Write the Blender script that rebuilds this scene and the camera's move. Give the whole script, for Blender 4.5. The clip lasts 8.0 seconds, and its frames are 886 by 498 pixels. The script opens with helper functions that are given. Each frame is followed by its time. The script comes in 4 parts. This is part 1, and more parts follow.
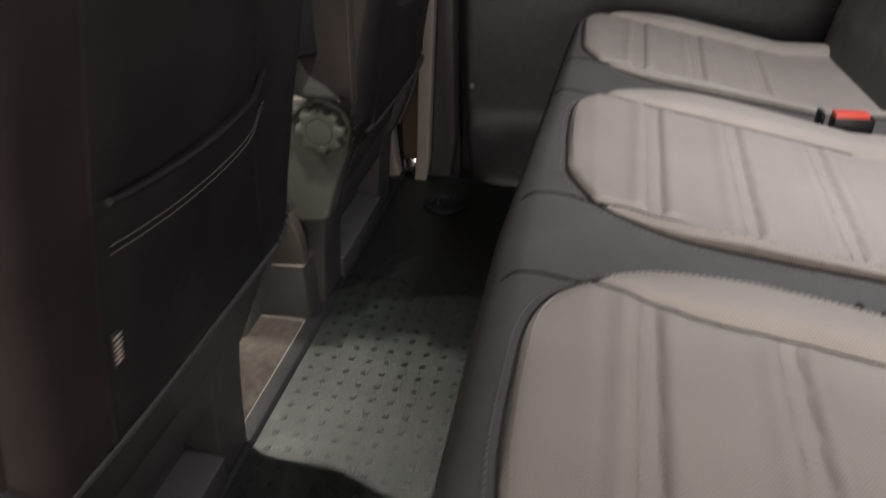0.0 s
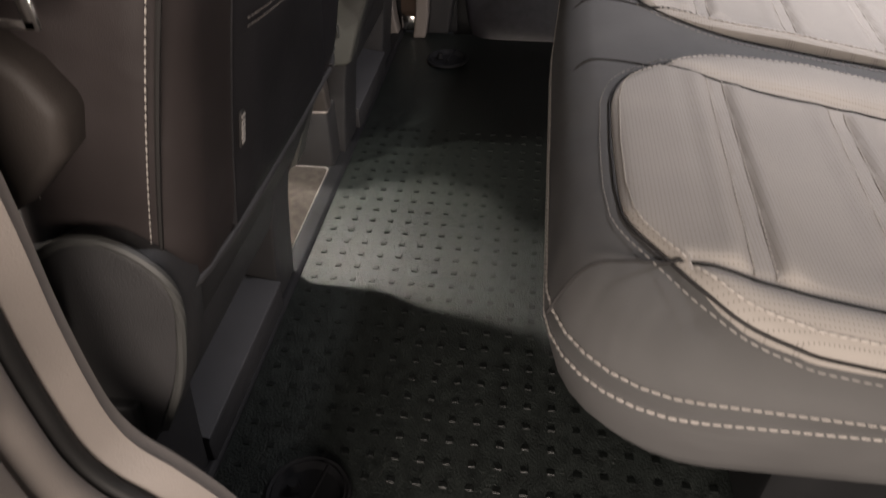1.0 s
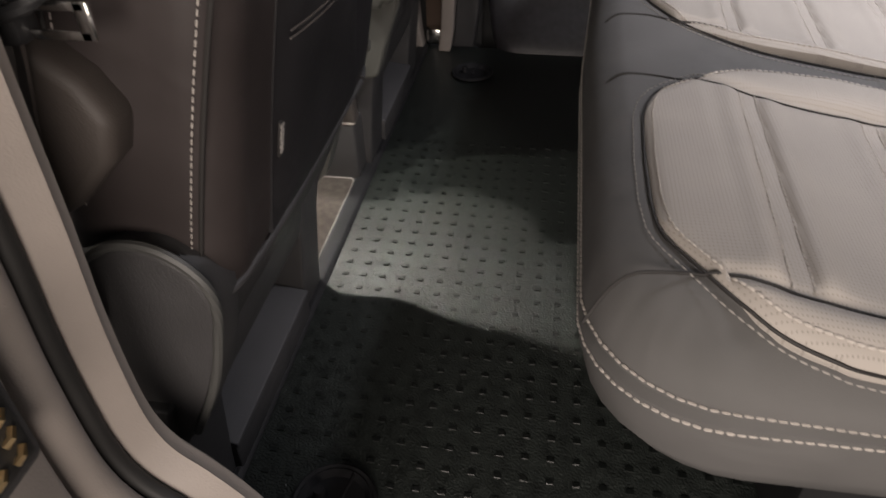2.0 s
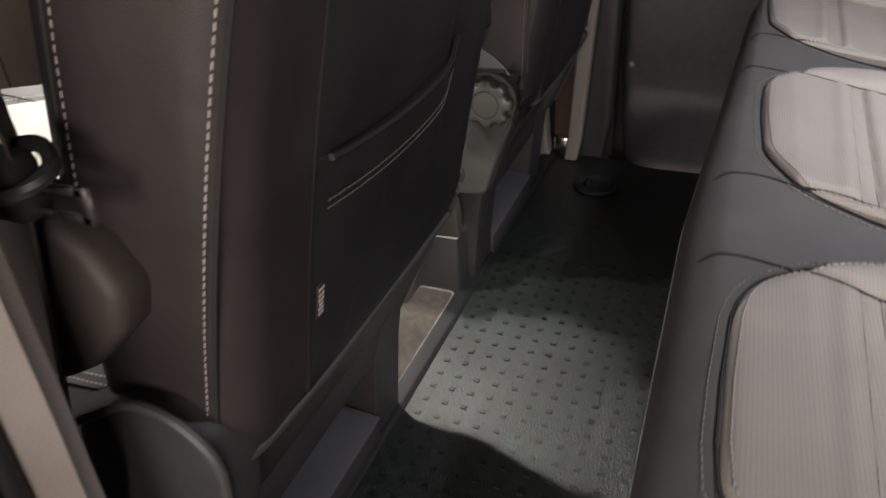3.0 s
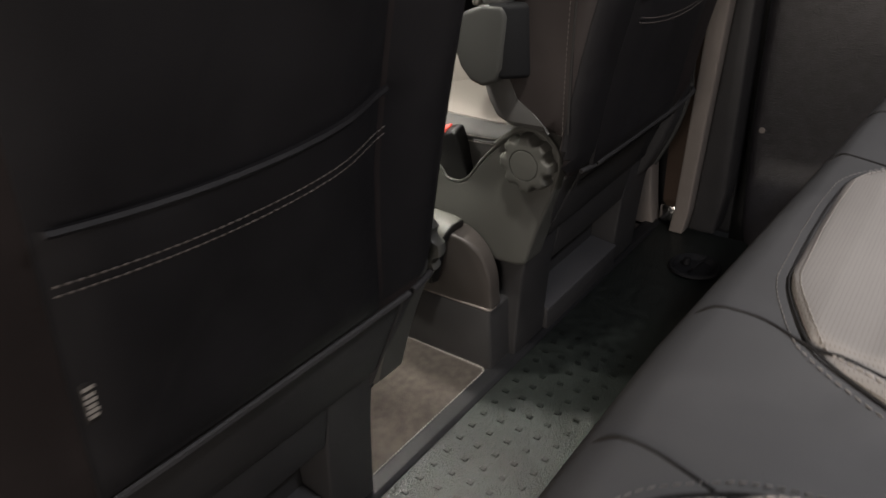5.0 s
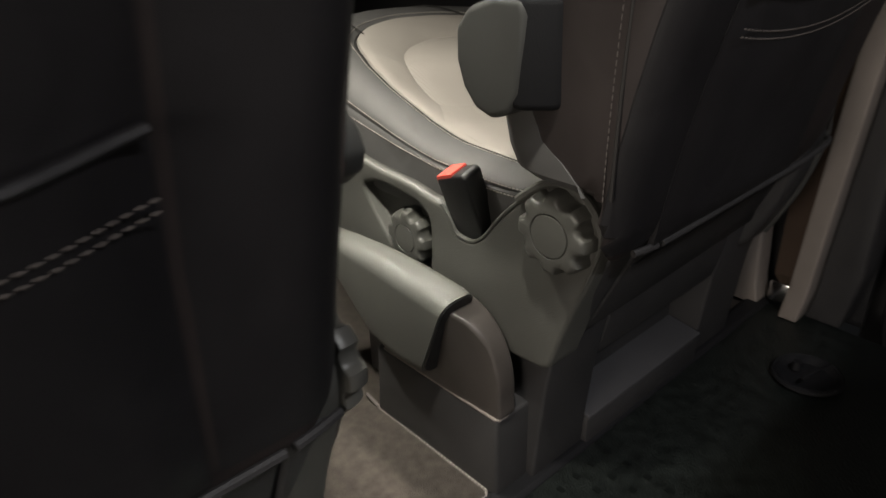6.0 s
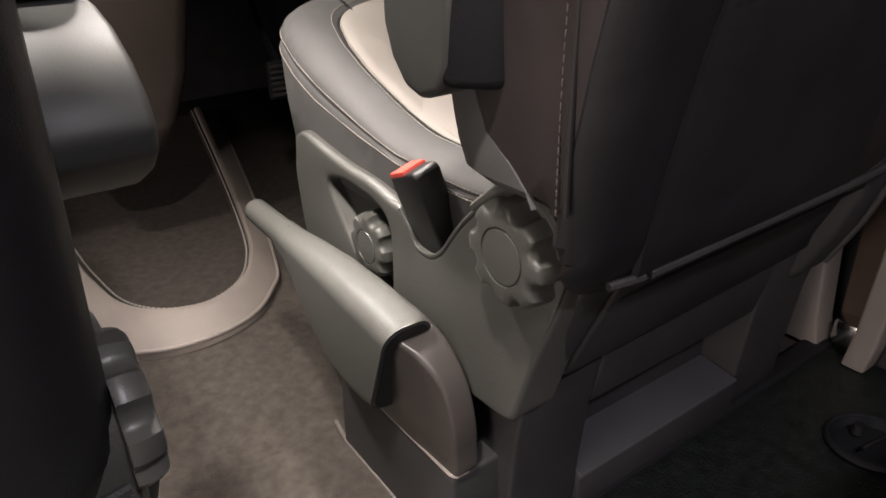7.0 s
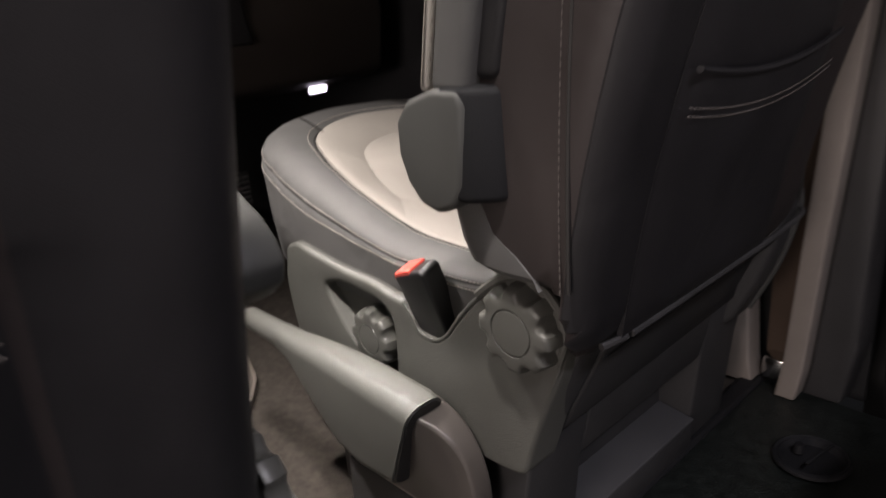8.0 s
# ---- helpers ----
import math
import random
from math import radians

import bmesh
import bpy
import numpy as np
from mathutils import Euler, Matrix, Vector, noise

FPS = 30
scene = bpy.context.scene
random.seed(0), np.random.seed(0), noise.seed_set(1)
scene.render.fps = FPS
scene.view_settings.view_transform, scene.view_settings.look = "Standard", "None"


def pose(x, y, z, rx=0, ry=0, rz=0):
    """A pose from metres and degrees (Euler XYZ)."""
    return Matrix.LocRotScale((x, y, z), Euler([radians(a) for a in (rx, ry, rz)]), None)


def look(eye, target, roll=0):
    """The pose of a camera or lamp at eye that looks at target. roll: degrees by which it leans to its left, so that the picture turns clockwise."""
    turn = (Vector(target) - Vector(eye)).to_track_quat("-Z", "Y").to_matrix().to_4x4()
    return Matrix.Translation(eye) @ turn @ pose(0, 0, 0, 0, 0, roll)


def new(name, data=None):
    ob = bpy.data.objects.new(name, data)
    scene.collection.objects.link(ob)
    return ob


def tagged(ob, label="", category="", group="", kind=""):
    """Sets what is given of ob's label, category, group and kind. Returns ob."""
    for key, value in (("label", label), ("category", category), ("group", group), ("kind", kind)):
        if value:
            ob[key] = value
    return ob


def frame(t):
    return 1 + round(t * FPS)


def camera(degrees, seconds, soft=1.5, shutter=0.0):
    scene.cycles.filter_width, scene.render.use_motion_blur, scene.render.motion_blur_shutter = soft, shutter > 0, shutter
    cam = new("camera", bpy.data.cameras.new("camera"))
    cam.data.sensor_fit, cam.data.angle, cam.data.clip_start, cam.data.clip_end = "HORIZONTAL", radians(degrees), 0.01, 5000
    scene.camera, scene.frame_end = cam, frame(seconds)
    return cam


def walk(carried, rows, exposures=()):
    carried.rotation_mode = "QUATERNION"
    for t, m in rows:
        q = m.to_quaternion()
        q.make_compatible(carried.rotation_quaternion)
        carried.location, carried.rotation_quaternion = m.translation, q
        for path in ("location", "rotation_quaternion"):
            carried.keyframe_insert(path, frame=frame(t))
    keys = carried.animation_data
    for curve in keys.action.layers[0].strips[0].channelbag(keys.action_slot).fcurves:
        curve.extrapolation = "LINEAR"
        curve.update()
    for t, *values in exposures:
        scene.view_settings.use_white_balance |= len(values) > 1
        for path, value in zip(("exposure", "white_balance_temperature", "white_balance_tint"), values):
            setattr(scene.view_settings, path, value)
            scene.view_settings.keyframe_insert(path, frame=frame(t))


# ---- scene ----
cam = camera(64.3, 8.0, shutter=0.5)
PATH = [
    (0, (0.438, -0.663, 0.75), (0.094, 1.023, -0.27), -1.2),
    (0.5, (0.373, -0.731, 0.727), (0.083, 0.856, -0.455), -2.0),
    (1, (0.351, -0.776, 0.71), (0.134, 0.754, -0.56), -1.2),
    (1.2, (0.351, -0.785, 0.703), (0.148, 0.731, -0.585), -0.8),
    (2.3, (0.337, -0.783, 0.72), (-0.03, 0.786, -0.463), -2.6),
    (2.5, (0.344, -0.76, 0.726), (-0.12, 0.822, -0.406), -3.3),
    (3, (0.384, -0.676, 0.74), (-0.283, 0.888, -0.312), -3.5),
    (3.5, (0.44, -0.61, 0.737), (-0.397, 0.904, -0.268), -3.0),
    (4, (0.486, -0.57, 0.73), (-0.447, 0.895, -0.262), -2.8),
    (4.2, (0.498, -0.557, 0.726), (-0.462, 0.892, -0.263), -3.0),
    (5.3, (0.503, -0.367, 0.689), (-0.641, 0.98, -0.247), -2.6),
    (5.5, (0.474, -0.301, 0.675), (-0.702, 1.022, -0.256), -1.9),
    (6, (0.413, -0.15, 0.64), (-0.917, 1.031, -0.275), -1.8),
    (6.5, (0.391, -0.018, 0.591), (-1.02, 1.056, -0.334), -1.4),
    (7, (0.385, 0.019, 0.583), (-1.085, 1.034, -0.317), -1.8),
    (7.5, (0.389, 0.006, 0.593), (-1.102, 1.047, -0.238), -3.6),
    (8, (0.41, -0.095, 0.635), (-0.978, 1.164, -0.063), -4.9),
]
EXPOSURES = [(0.0, -0.2, 6500, 10), (0.5, 0.0, 6500, 10), (1.0, 0.1, 6500, 11), (2.5, 0.08, 6350, 10), (4.0, 0.03, 6250, 10), (5.5, -0.4, 6450, 7), (6.2, -0.05, 6500, 6), (7.0, 0.24, 6450, 15), (8.0, 0.16, 6350, 15)]
walk(cam, [(t, look(eye, target, roll)) for t, eye, target, roll in PATH], EXPOSURES)

# ---- light ----
world = bpy.data.worlds.new("world")
scene.world = world
world.use_nodes = True
world.node_tree.nodes["Background"].inputs[0].default_value = (0.95, 0.97, 1.0, 1)
world.node_tree.nodes["Background"].inputs[1].default_value = 0.06


def lamp(name, place, target, size, power, color, shape="RECTANGLE", size_y=None, spread=180):
    data = bpy.data.lights.new(name, "AREA")
    data.energy, data.color, data.size, data.shape = power, color, size, shape
    data.size_y = size_y or size
    data.spread = radians(spread)
    ob = new(name, data)
    ob.matrix_world = look(place, target)
    return ob


for y, goal, watts, cone in ((0.41, (0.06, 0.03, 0), 1.4, 33), (-0.03, (-0.32, 0.09, 0), 3.3, 72)):
    lamp("front_map_light", (-0.56, y, 1.27), goal, 0.07, watts, (1.0, 0.94, 0.84), size_y=0.06, spread=cone)
lamp("middle_map_light", (0.20, -0.01, 1.28), (-0.40, 0.20, 0), 0.05, 1.8, (1.0, 0.94, 0.84), size_y=0.04, spread=62)
# Rear dome at y 0.08; the one at 0.66 is added door-panel fill.
for y, watts in ((0.08, 3.6), (0.66, 0.6)):
    lamp("rear_dome_and_fill", (0.92, y, 1.30), (0.70, y + 0.03, 0), 0.14, watts, (0.97, 0.94, 0.98), size_y=0.08, spread=106)
lamp("door_daylight", (0.55, -1.9, 0.70), (0.5, 0.2, 0.42), 1.6, 34.0, (1.0, 0.87, 0.77), size_y=0.6)

# ---- materials ----


def material(name, color, rough=0.5, metal=0.0, grain=0.0, grain_scale=900.0, mottle=0.12, mottle_scale=14.0, coat=0.0, kind="noise", specular=0.5, wrinkle=0.0, holes=0.0):
    m = bpy.data.materials.new(name)
    m.use_nodes = True
    nt = m.node_tree
    b = nt.nodes["Principled BSDF"]
    b.inputs["Roughness"].default_value = rough
    b.inputs["Metallic"].default_value = metal
    b.inputs["Coat Weight"].default_value = coat
    b.inputs["Specular IOR Level"].default_value = specular
    tc = nt.nodes.new("ShaderNodeTexCoord")
    n1 = nt.nodes.new("ShaderNodeTexNoise")
    n1.inputs["Scale"].default_value = mottle_scale
    n1.inputs["Detail"].default_value = 6
    nt.links.new(tc.outputs["Object"], n1.inputs["Vector"])
    ramp = nt.nodes.new("ShaderNodeMapRange")
    ramp.inputs[1].default_value, ramp.inputs[2].default_value = 0.3, 0.7
    ramp.inputs[3].default_value, ramp.inputs[4].default_value = 1 - mottle, 1 + mottle
    nt.links.new(n1.outputs["Fac"], ramp.inputs[0])
    mul = nt.nodes.new("ShaderNodeVectorMath")
    mul.operation = "SCALE"
    mul.inputs[0].default_value = color
    nt.links.new(ramp.outputs[0], mul.inputs["Scale"])
    nt.links.new(mul.outputs[0], b.inputs["Base Color"])
    rr = nt.nodes.new("ShaderNodeMapRange")
    rr.inputs[3].default_value, rr.inputs[4].default_value = max(0.02, rough - 0.07), min(1, rough + 0.07)
    nt.links.new(n1.outputs["Fac"], rr.inputs[0])
    nt.links.new(rr.outputs[0], b.inputs["Roughness"])
    if grain:
        if kind == "voronoi":
            g = nt.nodes.new("ShaderNodeTexVoronoi")
            g.feature = "DISTANCE_TO_EDGE"
            out = g.outputs["Distance"]
        else:
            g = nt.nodes.new("ShaderNodeTexNoise")
            g.inputs["Detail"].default_value = 3
            out = g.outputs["Fac"]
        g.inputs["Scale"].default_value = grain_scale
        nt.links.new(tc.outputs["Object"], g.inputs["Vector"])
        bump = nt.nodes.new("ShaderNodeBump")
        bump.inputs["Strength"].default_value = grain
        bump.inputs["Distance"].default_value = 0.002
        nt.links.new(out, bump.inputs["Height"])
        nt.links.new(bump.outputs[0], b.inputs["Normal"])
        if wrinkle:
            n3 = nt.nodes.new("ShaderNodeTexNoise")
            n3.inputs["Scale"].default_value, n3.inputs["Detail"].default_value = 10, 2
            n3.inputs["Distortion"].default_value = 0.8
            nt.links.new(tc.outputs["Object"], n3.inputs["Vector"])
            b2 = nt.nodes.new("ShaderNodeBump")
            b2.inputs["Strength"].default_value, b2.inputs["Distance"].default_value = wrinkle, 0.022
            nt.links.new(n3.outputs["Fac"], b2.inputs["Height"])
            nt.links.new(b2.outputs[0], bump.inputs["Normal"])
    if holes:
        v = nt.nodes.new("ShaderNodeTexVoronoi")
        v.voronoi_dimensions = "2D"
        v.inputs["Scale"].default_value, v.inputs["Randomness"].default_value = 1, 0.0
        grid = nt.nodes.new("ShaderNodeMapping")
        grid.inputs["Scale"].default_value = (380, 290, 1)
        nt.links.new(tc.outputs["Object"], grid.inputs["Vector"])
        nt.links.new(grid.outputs[0], v.inputs["Vector"])
        cut = nt.nodes.new("ShaderNodeMapRange")
        cut.inputs[1].default_value, cut.inputs[2].default_value = 0.10, 0.19
        cut.inputs[3].default_value, cut.inputs[4].default_value = 1 - holes, 1.0
        nt.links.new(v.outputs["Distance"], cut.inputs[0])
        dark = nt.nodes.new("ShaderNodeVectorMath")
        dark.operation = "SCALE"
        nt.links.new(mul.outputs[0], dark.inputs[0])
        nt.links.new(cut.outputs[0], dark.inputs["Scale"])
        nt.links.new(dark.outputs[0], b.inputs["Base Color"])
    return m


M_RUBBER = material("black_rubber_floor", (0.0176, 0.0211, 0.0192), 0.38, grain=1.0, grain_scale=330, mottle=0.42, mottle_scale=55)
# Same rubber as the floor, darkened to paint the studs' shaded sides.
M_STUD = material("shaded_rubber_stud", (0.0095, 0.0112, 0.0104), 0.30, mottle=0.2)
M_STRIP = material("grey_edge_strip", (0.012, 0.012, 0.0135), 0.6, grain=0.25, grain_scale=500, specular=0.25)
M_CARPET = material("taupe_carpet", (0.062, 0.053, 0.046), 0.95, grain=1.0, grain_scale=620, mottle=0.24, mottle_scale=70, specular=0.15)
M_CARPET_DARK = material("dark_carpet", (0.050, 0.042, 0.037), 0.95, grain=1.0, grain_scale=620, mottle=0.24, mottle_scale=70, specular=0.15)
M_LEATHER_DARK = material("dark_brown_leather", (0.034, 0.0275, 0.0268), 0.5, grain=0.14, grain_scale=800, kind="voronoi", mottle=0.15, wrinkle=0.15, specular=0.36)
M_LEATHER_BLACK = material("black_leather", (0.0155, 0.0146, 0.0162), 0.5, grain=0.12, grain_scale=800, kind="voronoi", mottle=0.15, wrinkle=0.15)
M_LEATHER_GREY = material("grey_leather", (0.112, 0.109, 0.107), 0.74, grain=0.16, grain_scale=900, kind="voronoi", mottle=0.08, wrinkle=0.26, specular=0.32)
M_LEATHER_BEIGE = material("pale_taupe_leather", (0.37, 0.338, 0.306), 0.72, grain=0.12, grain_scale=900, kind="voronoi", mottle=0.05, wrinkle=0.12, holes=0.42)
M_THREAD = material("pale_thread", (0.44, 0.405, 0.37), 0.8, mottle=0.1, mottle_scale=300)
M_THREAD_DIM = material("taupe_thread", (0.115, 0.10, 0.092), 0.8, mottle=0.1, mottle_scale=300)
M_PLASTIC = material("grey_moulded_plastic", (0.096, 0.095, 0.086), 0.48, grain=0.3, grain_scale=800, mottle=0.08)
M_PLASTIC_DARK = material("dark_moulded_plastic", (0.044, 0.0425, 0.0435), 0.5, grain=0.3, grain_scale=800, mottle=0.12)
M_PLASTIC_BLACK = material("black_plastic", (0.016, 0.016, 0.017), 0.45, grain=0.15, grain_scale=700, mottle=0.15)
M_POCKET = material("grey_pocket_liner", (0.066, 0.065, 0.069), 0.7, grain=0.25, grain_scale=700, mottle=0.1)
M_PANEL = material("charcoal_panel", (0.030, 0.028, 0.031), 0.36, grain=0.5, grain_scale=420, mottle=0.3, mottle_scale=60, specular=0.7)
M_TRIM = material("taupe_pillar_trim", (0.30, 0.262, 0.235), 0.55, grain=0.25, grain_scale=600, mottle=0.08)
M_SEAL = material("black_door_seal", (0.02, 0.019, 0.018), 0.6, mottle=0.15)
M_FELT = material("grey_felt", (0.16, 0.15, 0.145), 0.95, grain=1.0, grain_scale=900, mottle=0.3, mottle_scale=120, specular=0.1)
M_CHROME = material("polished_steel", (0.75, 0.74, 0.72), 0.18, metal=1.0, mottle=0.05)
M_BRASS = material("brass_contact", (0.75, 0.55, 0.30), 0.3, metal=1.0, mottle=0.1)
M_BELT = material("dark_seat_belt_webbing", (0.030, 0.023, 0.020), 0.8, grain=0.5, grain_scale=600)
M_BELT_BROWN = material("brown_seat_belt_webbing", (0.10, 0.068, 0.050), 0.8, grain=0.5, grain_scale=600)
M_RED = material("red_release_button", (0.75, 0.10, 0.075), 0.4, mottle=0.05)
M_HEADLINE = material("pale_headliner", (0.55, 0.53, 0.50), 0.95, grain=0.4, grain_scale=500)
M_PIVOT = material("mid_grey_plastic", (0.064, 0.064, 0.061), 0.5, grain=0.04, grain_scale=800, mottle=0.08, specular=0.45)
M_TRAY = material("pinkish_grey_plastic", (0.22, 0.188, 0.168), 0.55, grain=0.45, grain_scale=420, kind="voronoi", mottle=0.1)
M_BROWN = material("brown_grey_plastic", (0.070, 0.061, 0.056), 0.34, grain=0.12, grain_scale=800, mottle=0.08)
M_DASH = material("brown_dash_plastic", (0.026, 0.021, 0.018), 0.55, grain=0.35, grain_scale=500)
M_TOWER = material("taupe_console_plastic", (0.080, 0.064, 0.055), 0.5, grain=0.3, grain_scale=500)
M_RECLINER = material("matte_brown_plastic", (0.052, 0.043, 0.038), 0.62, grain=0.2, grain_scale=700, mottle=0.1)
M_THREAD_MID = material("mid_taupe_thread", (0.27, 0.25, 0.23), 0.8, mottle=0.1, mottle_scale=300)
M_SEAM = material("dark_sewn_seam", (0.018, 0.016, 0.015), 0.7, mottle=0.1)
M_KNOB = material("grey_green_knob_plastic", (0.090, 0.089, 0.081), 0.34, grain=0.08, grain_scale=800, mottle=0.08)
M_SOOT = material("matte_black_plastic", (0.014, 0.014, 0.0155), 0.7, grain=0.2, grain_scale=700, mottle=0.12, specular=0.18)
# Emission that paints the glare of a screen.
M_GLARE = bpy.data.materials.new("glare_glow")
M_GLARE.use_nodes = True
M_GLARE.node_tree.nodes["Principled BSDF"].inputs["Emission Color"].default_value = (0.95, 0.85, 1.0, 1)
M_GLARE.node_tree.nodes["Principled BSDF"].inputs["Emission Strength"].default_value = 3.0

# ---- mesh helpers ----


def thing(name, label, category, place=(0, 0, 0), group="", kind=""):
    ob = new(name)
    ob.empty_display_size = 0.05
    ob.location = place
    return tagged(ob, label, category, group, kind)


def part(name, bm, mat, parent=None, label="", smooth=True, flip=None):
    """Links a bmesh as one mesh object; flip: a matrix that carries it from its own space to the world."""
    if flip is not None:
        bm.transform(flip)
    bmesh.ops.recalc_face_normals(bm, faces=bm.faces)
    me = bpy.data.meshes.new(name)
    bm.to_mesh(me)
    bm.free()
    me.materials.append(mat)
    if smooth:
        me.shade_smooth()
        me.set_sharp_from_angle(angle=radians(38))
    ob = new(name, me)
    if parent is not None:
        ob.parent = parent
        chain, at = parent, Matrix()
        while chain is not None:
            at = at @ Matrix.Translation(chain.location)
            chain = chain.parent
        me.transform(at.inverted())
    return tagged(ob, label)


def soft_edges(bm, width, segments=3, angle=30):
    edges = [e for e in bm.edges if len(e.link_faces) == 2 and e.calc_face_angle(0) > radians(angle)]
    bmesh.ops.bevel(bm, geom=edges, offset=width, segments=segments, profile=0.5, affect="EDGES", clamp_overlap=True)
    return bm


def box(x0, x1, y0, y1, z0, z1, bevel=0.004, segments=2):
    bm = bmesh.new()
    bmesh.ops.create_cube(bm, size=1)
    bm.transform(Matrix.Translation(((x0 + x1) / 2, (y0 + y1) / 2, (z0 + z1) / 2)) @ Matrix.Diagonal((x1 - x0, y1 - y0, z1 - z0, 1)))
    if bevel:
        soft_edges(bm, bevel, segments)
    return bm


def prism(profile, a, b, axis="y", bevel=0.004, segments=3):
    """A flat outline pulled from a to b along an axis: (x, z) along y, (y, z) along x, (x, y) along z."""
    bm = bmesh.new()

    def at(p, q):
        return {"y": (p[0], q, p[1]), "x": (q, p[0], p[1]), "z": (p[0], p[1], q)}[axis]
    low = [bm.verts.new(at(p, a)) for p in profile]
    high = [bm.verts.new(at(p, b)) for p in profile]
    bm.faces.new(low)
    bm.faces.new(list(reversed(high)))
    for i in range(len(profile)):
        j = (i + 1) % len(profile)
        bm.faces.new((low[i], low[j], high[j], high[i]))
    bmesh.ops.recalc_face_normals(bm, faces=bm.faces)
    if bevel:
        soft_edges(bm, bevel, segments)
    return bm


def smooth_line(points, steps=6, closed=False):
    """A Catmull-Rom line through the points."""
    pts = [Vector(p) for p in points]
    n = len(pts)
    out = []
    for i in range(n if closed else n - 1):
        p0 = pts[(i - 1) % n] if closed or i > 0 else pts[0]
        p1, p2 = pts[i], pts[(i + 1) % n]
        p3 = pts[(i + 2) % n] if closed or i + 2 < n else pts[-1]
        for k in range(steps):
            u = k / steps
            out.append(0.5 * (2 * p1 + (p2 - p0) * u + (2 * p0 - 5 * p1 + 4 * p2 - p3) * u * u + (3 * p1 - p0 - 3 * p2 + p3) * u ** 3))
    if not closed:
        out.append(pts[-1])
    return out


def loft(rings, closed=True, caps=True):
    bm = bmesh.new()
    rows = [[bm.verts.new(p) for p in ring] for ring in rings]
    n = len(rows[0])
    for a, b in zip(rows, rows[1:]):
        for i in range(n if closed else n - 1):
            j = (i + 1) % n
            bm.faces.new((a[i], a[j], b[j], b[i]))
    if caps and closed:
        bm.faces.new(rows[0])
        bm.faces.new(list(reversed(rows[-1])))
    return bm


def tube(points, radius, sides=8, closed=False):
    pts = [Vector(p) for p in points]
    rings = []
    up = Vector((0.13, 0.21, 0.97)).normalized()
    for i, p in enumerate(pts):
        a = pts[i - 1] if i > 0 else (pts[-1] if closed else p)
        b = pts[(i + 1) % len(pts)] if closed or i + 1 < len(pts) else p
        d = (b - a).normalized()
        s = d.cross(up)
        s = (s if s.length > 1e-4 else d.cross(Vector((1, 0, 0)))).normalized()
        t = s.cross(d)
        r = radius[i] if isinstance(radius, (list, tuple)) else radius
        rings.append([p + r * (math.cos(k * math.tau / sides) * s + math.sin(k * math.tau / sides) * t) for k in range(sides)])
    if closed:
        rings.append(rings[0])
    return loft(rings, caps=not closed)


def rounded(w0, w1, d0, d1, r, n=5, r_back=None):
    """A rounded rectangle as a list of (a, b), counter-clockwise."""
    out = []
    rb = r if r_back is None else r_back
    for ca, cb, start, q in ((w1 - rb, d1 - rb, 0, rb), (w0 + r, d1 - r, 90, r), (w0 + r, d0 + r, 180, r), (w1 - rb, d0 + rb, 270, rb)):
        for k in range(n + 1):
            a = radians(start + 90 * k / n)
            out.append((ca + q * math.cos(a), cb + q * math.sin(a)))
    return out


def strip_mesh(points, width, height, normal=(0, 0, 1)):
    """A low bar along a line."""
    pts = [Vector(p) for p in points]
    nrm = Vector(normal).normalized()
    rings = []
    for i, p in enumerate(pts):
        d = (pts[min(i + 1, len(pts) - 1)] - pts[max(i - 1, 0)]).normalized()
        s = d.cross(nrm).normalized() * width / 2
        rings.append([p - s - nrm * height / 2, p + s - nrm * height / 2, p + s + nrm * height / 2, p - s + nrm * height / 2])
    return loft(rings)


def stitches(points, pitch=0.007, length=0.0048, width=0.0022, height=0.0016):
    """Separate little threads along a line, all in one mesh."""
    pts = [Vector(p) for p in points]
    bm = bmesh.new()
    carry = 0.0
    for a, b in zip(pts, pts[1:]):
        seg = (b - a).length
        if seg < 1e-6:
            continue
        d = (b - a) / seg
        s = d.cross(Vector((0.31, 0.22, 0.92)))
        s = (s if s.length > 0.2 else d.cross(Vector((1, 0, 0)))).normalized()
        t = s.cross(d)
        u = carry
        while u < seg:
            p = a + d * u
            ends = []
            for k, f in ((-0.5, 0.55), (-0.3, 1), (0.3, 1), (0.5, 0.55)):
                q = p + d * length * k
                ends.append([bm.verts.new(q + s * width * 0.5 * f * math.cos(w) + t * height * f * math.sin(w)) for w in (0.3, 1.57, 2.84, 3.9, 5.5)])
            for r0, r1 in zip(ends, ends[1:]):
                for i in range(5):
                    bm.faces.new((r0[i], r0[(i + 1) % 5], r1[(i + 1) % 5], r1[i]))
            bm.faces.new(ends[0])
            bm.faces.new(ends[-1])
            u += pitch
        carry = u - seg
    return bm


def moved_loop(points, out):
    """A closed outline of (a, b), counter-clockwise or not, shifted outwards by out."""
    area = sum(p[0] * q[1] - q[0] * p[1] for p, q in zip(points, points[1:] + points[:1]))
    sign = 1 if area > 0 else -1
    made = []
    for i, p in enumerate(points):
        q, r = points[i - 1], points[(i + 1) % len(points)]
        n = Vector((r[1] - q[1], q[0] - r[0]))
        n = n.normalized() * sign if n.length > 1e-9 else Vector((0, 0))
        made.append((p[0] + n.x * out, p[1] + n.y * out))
    return made


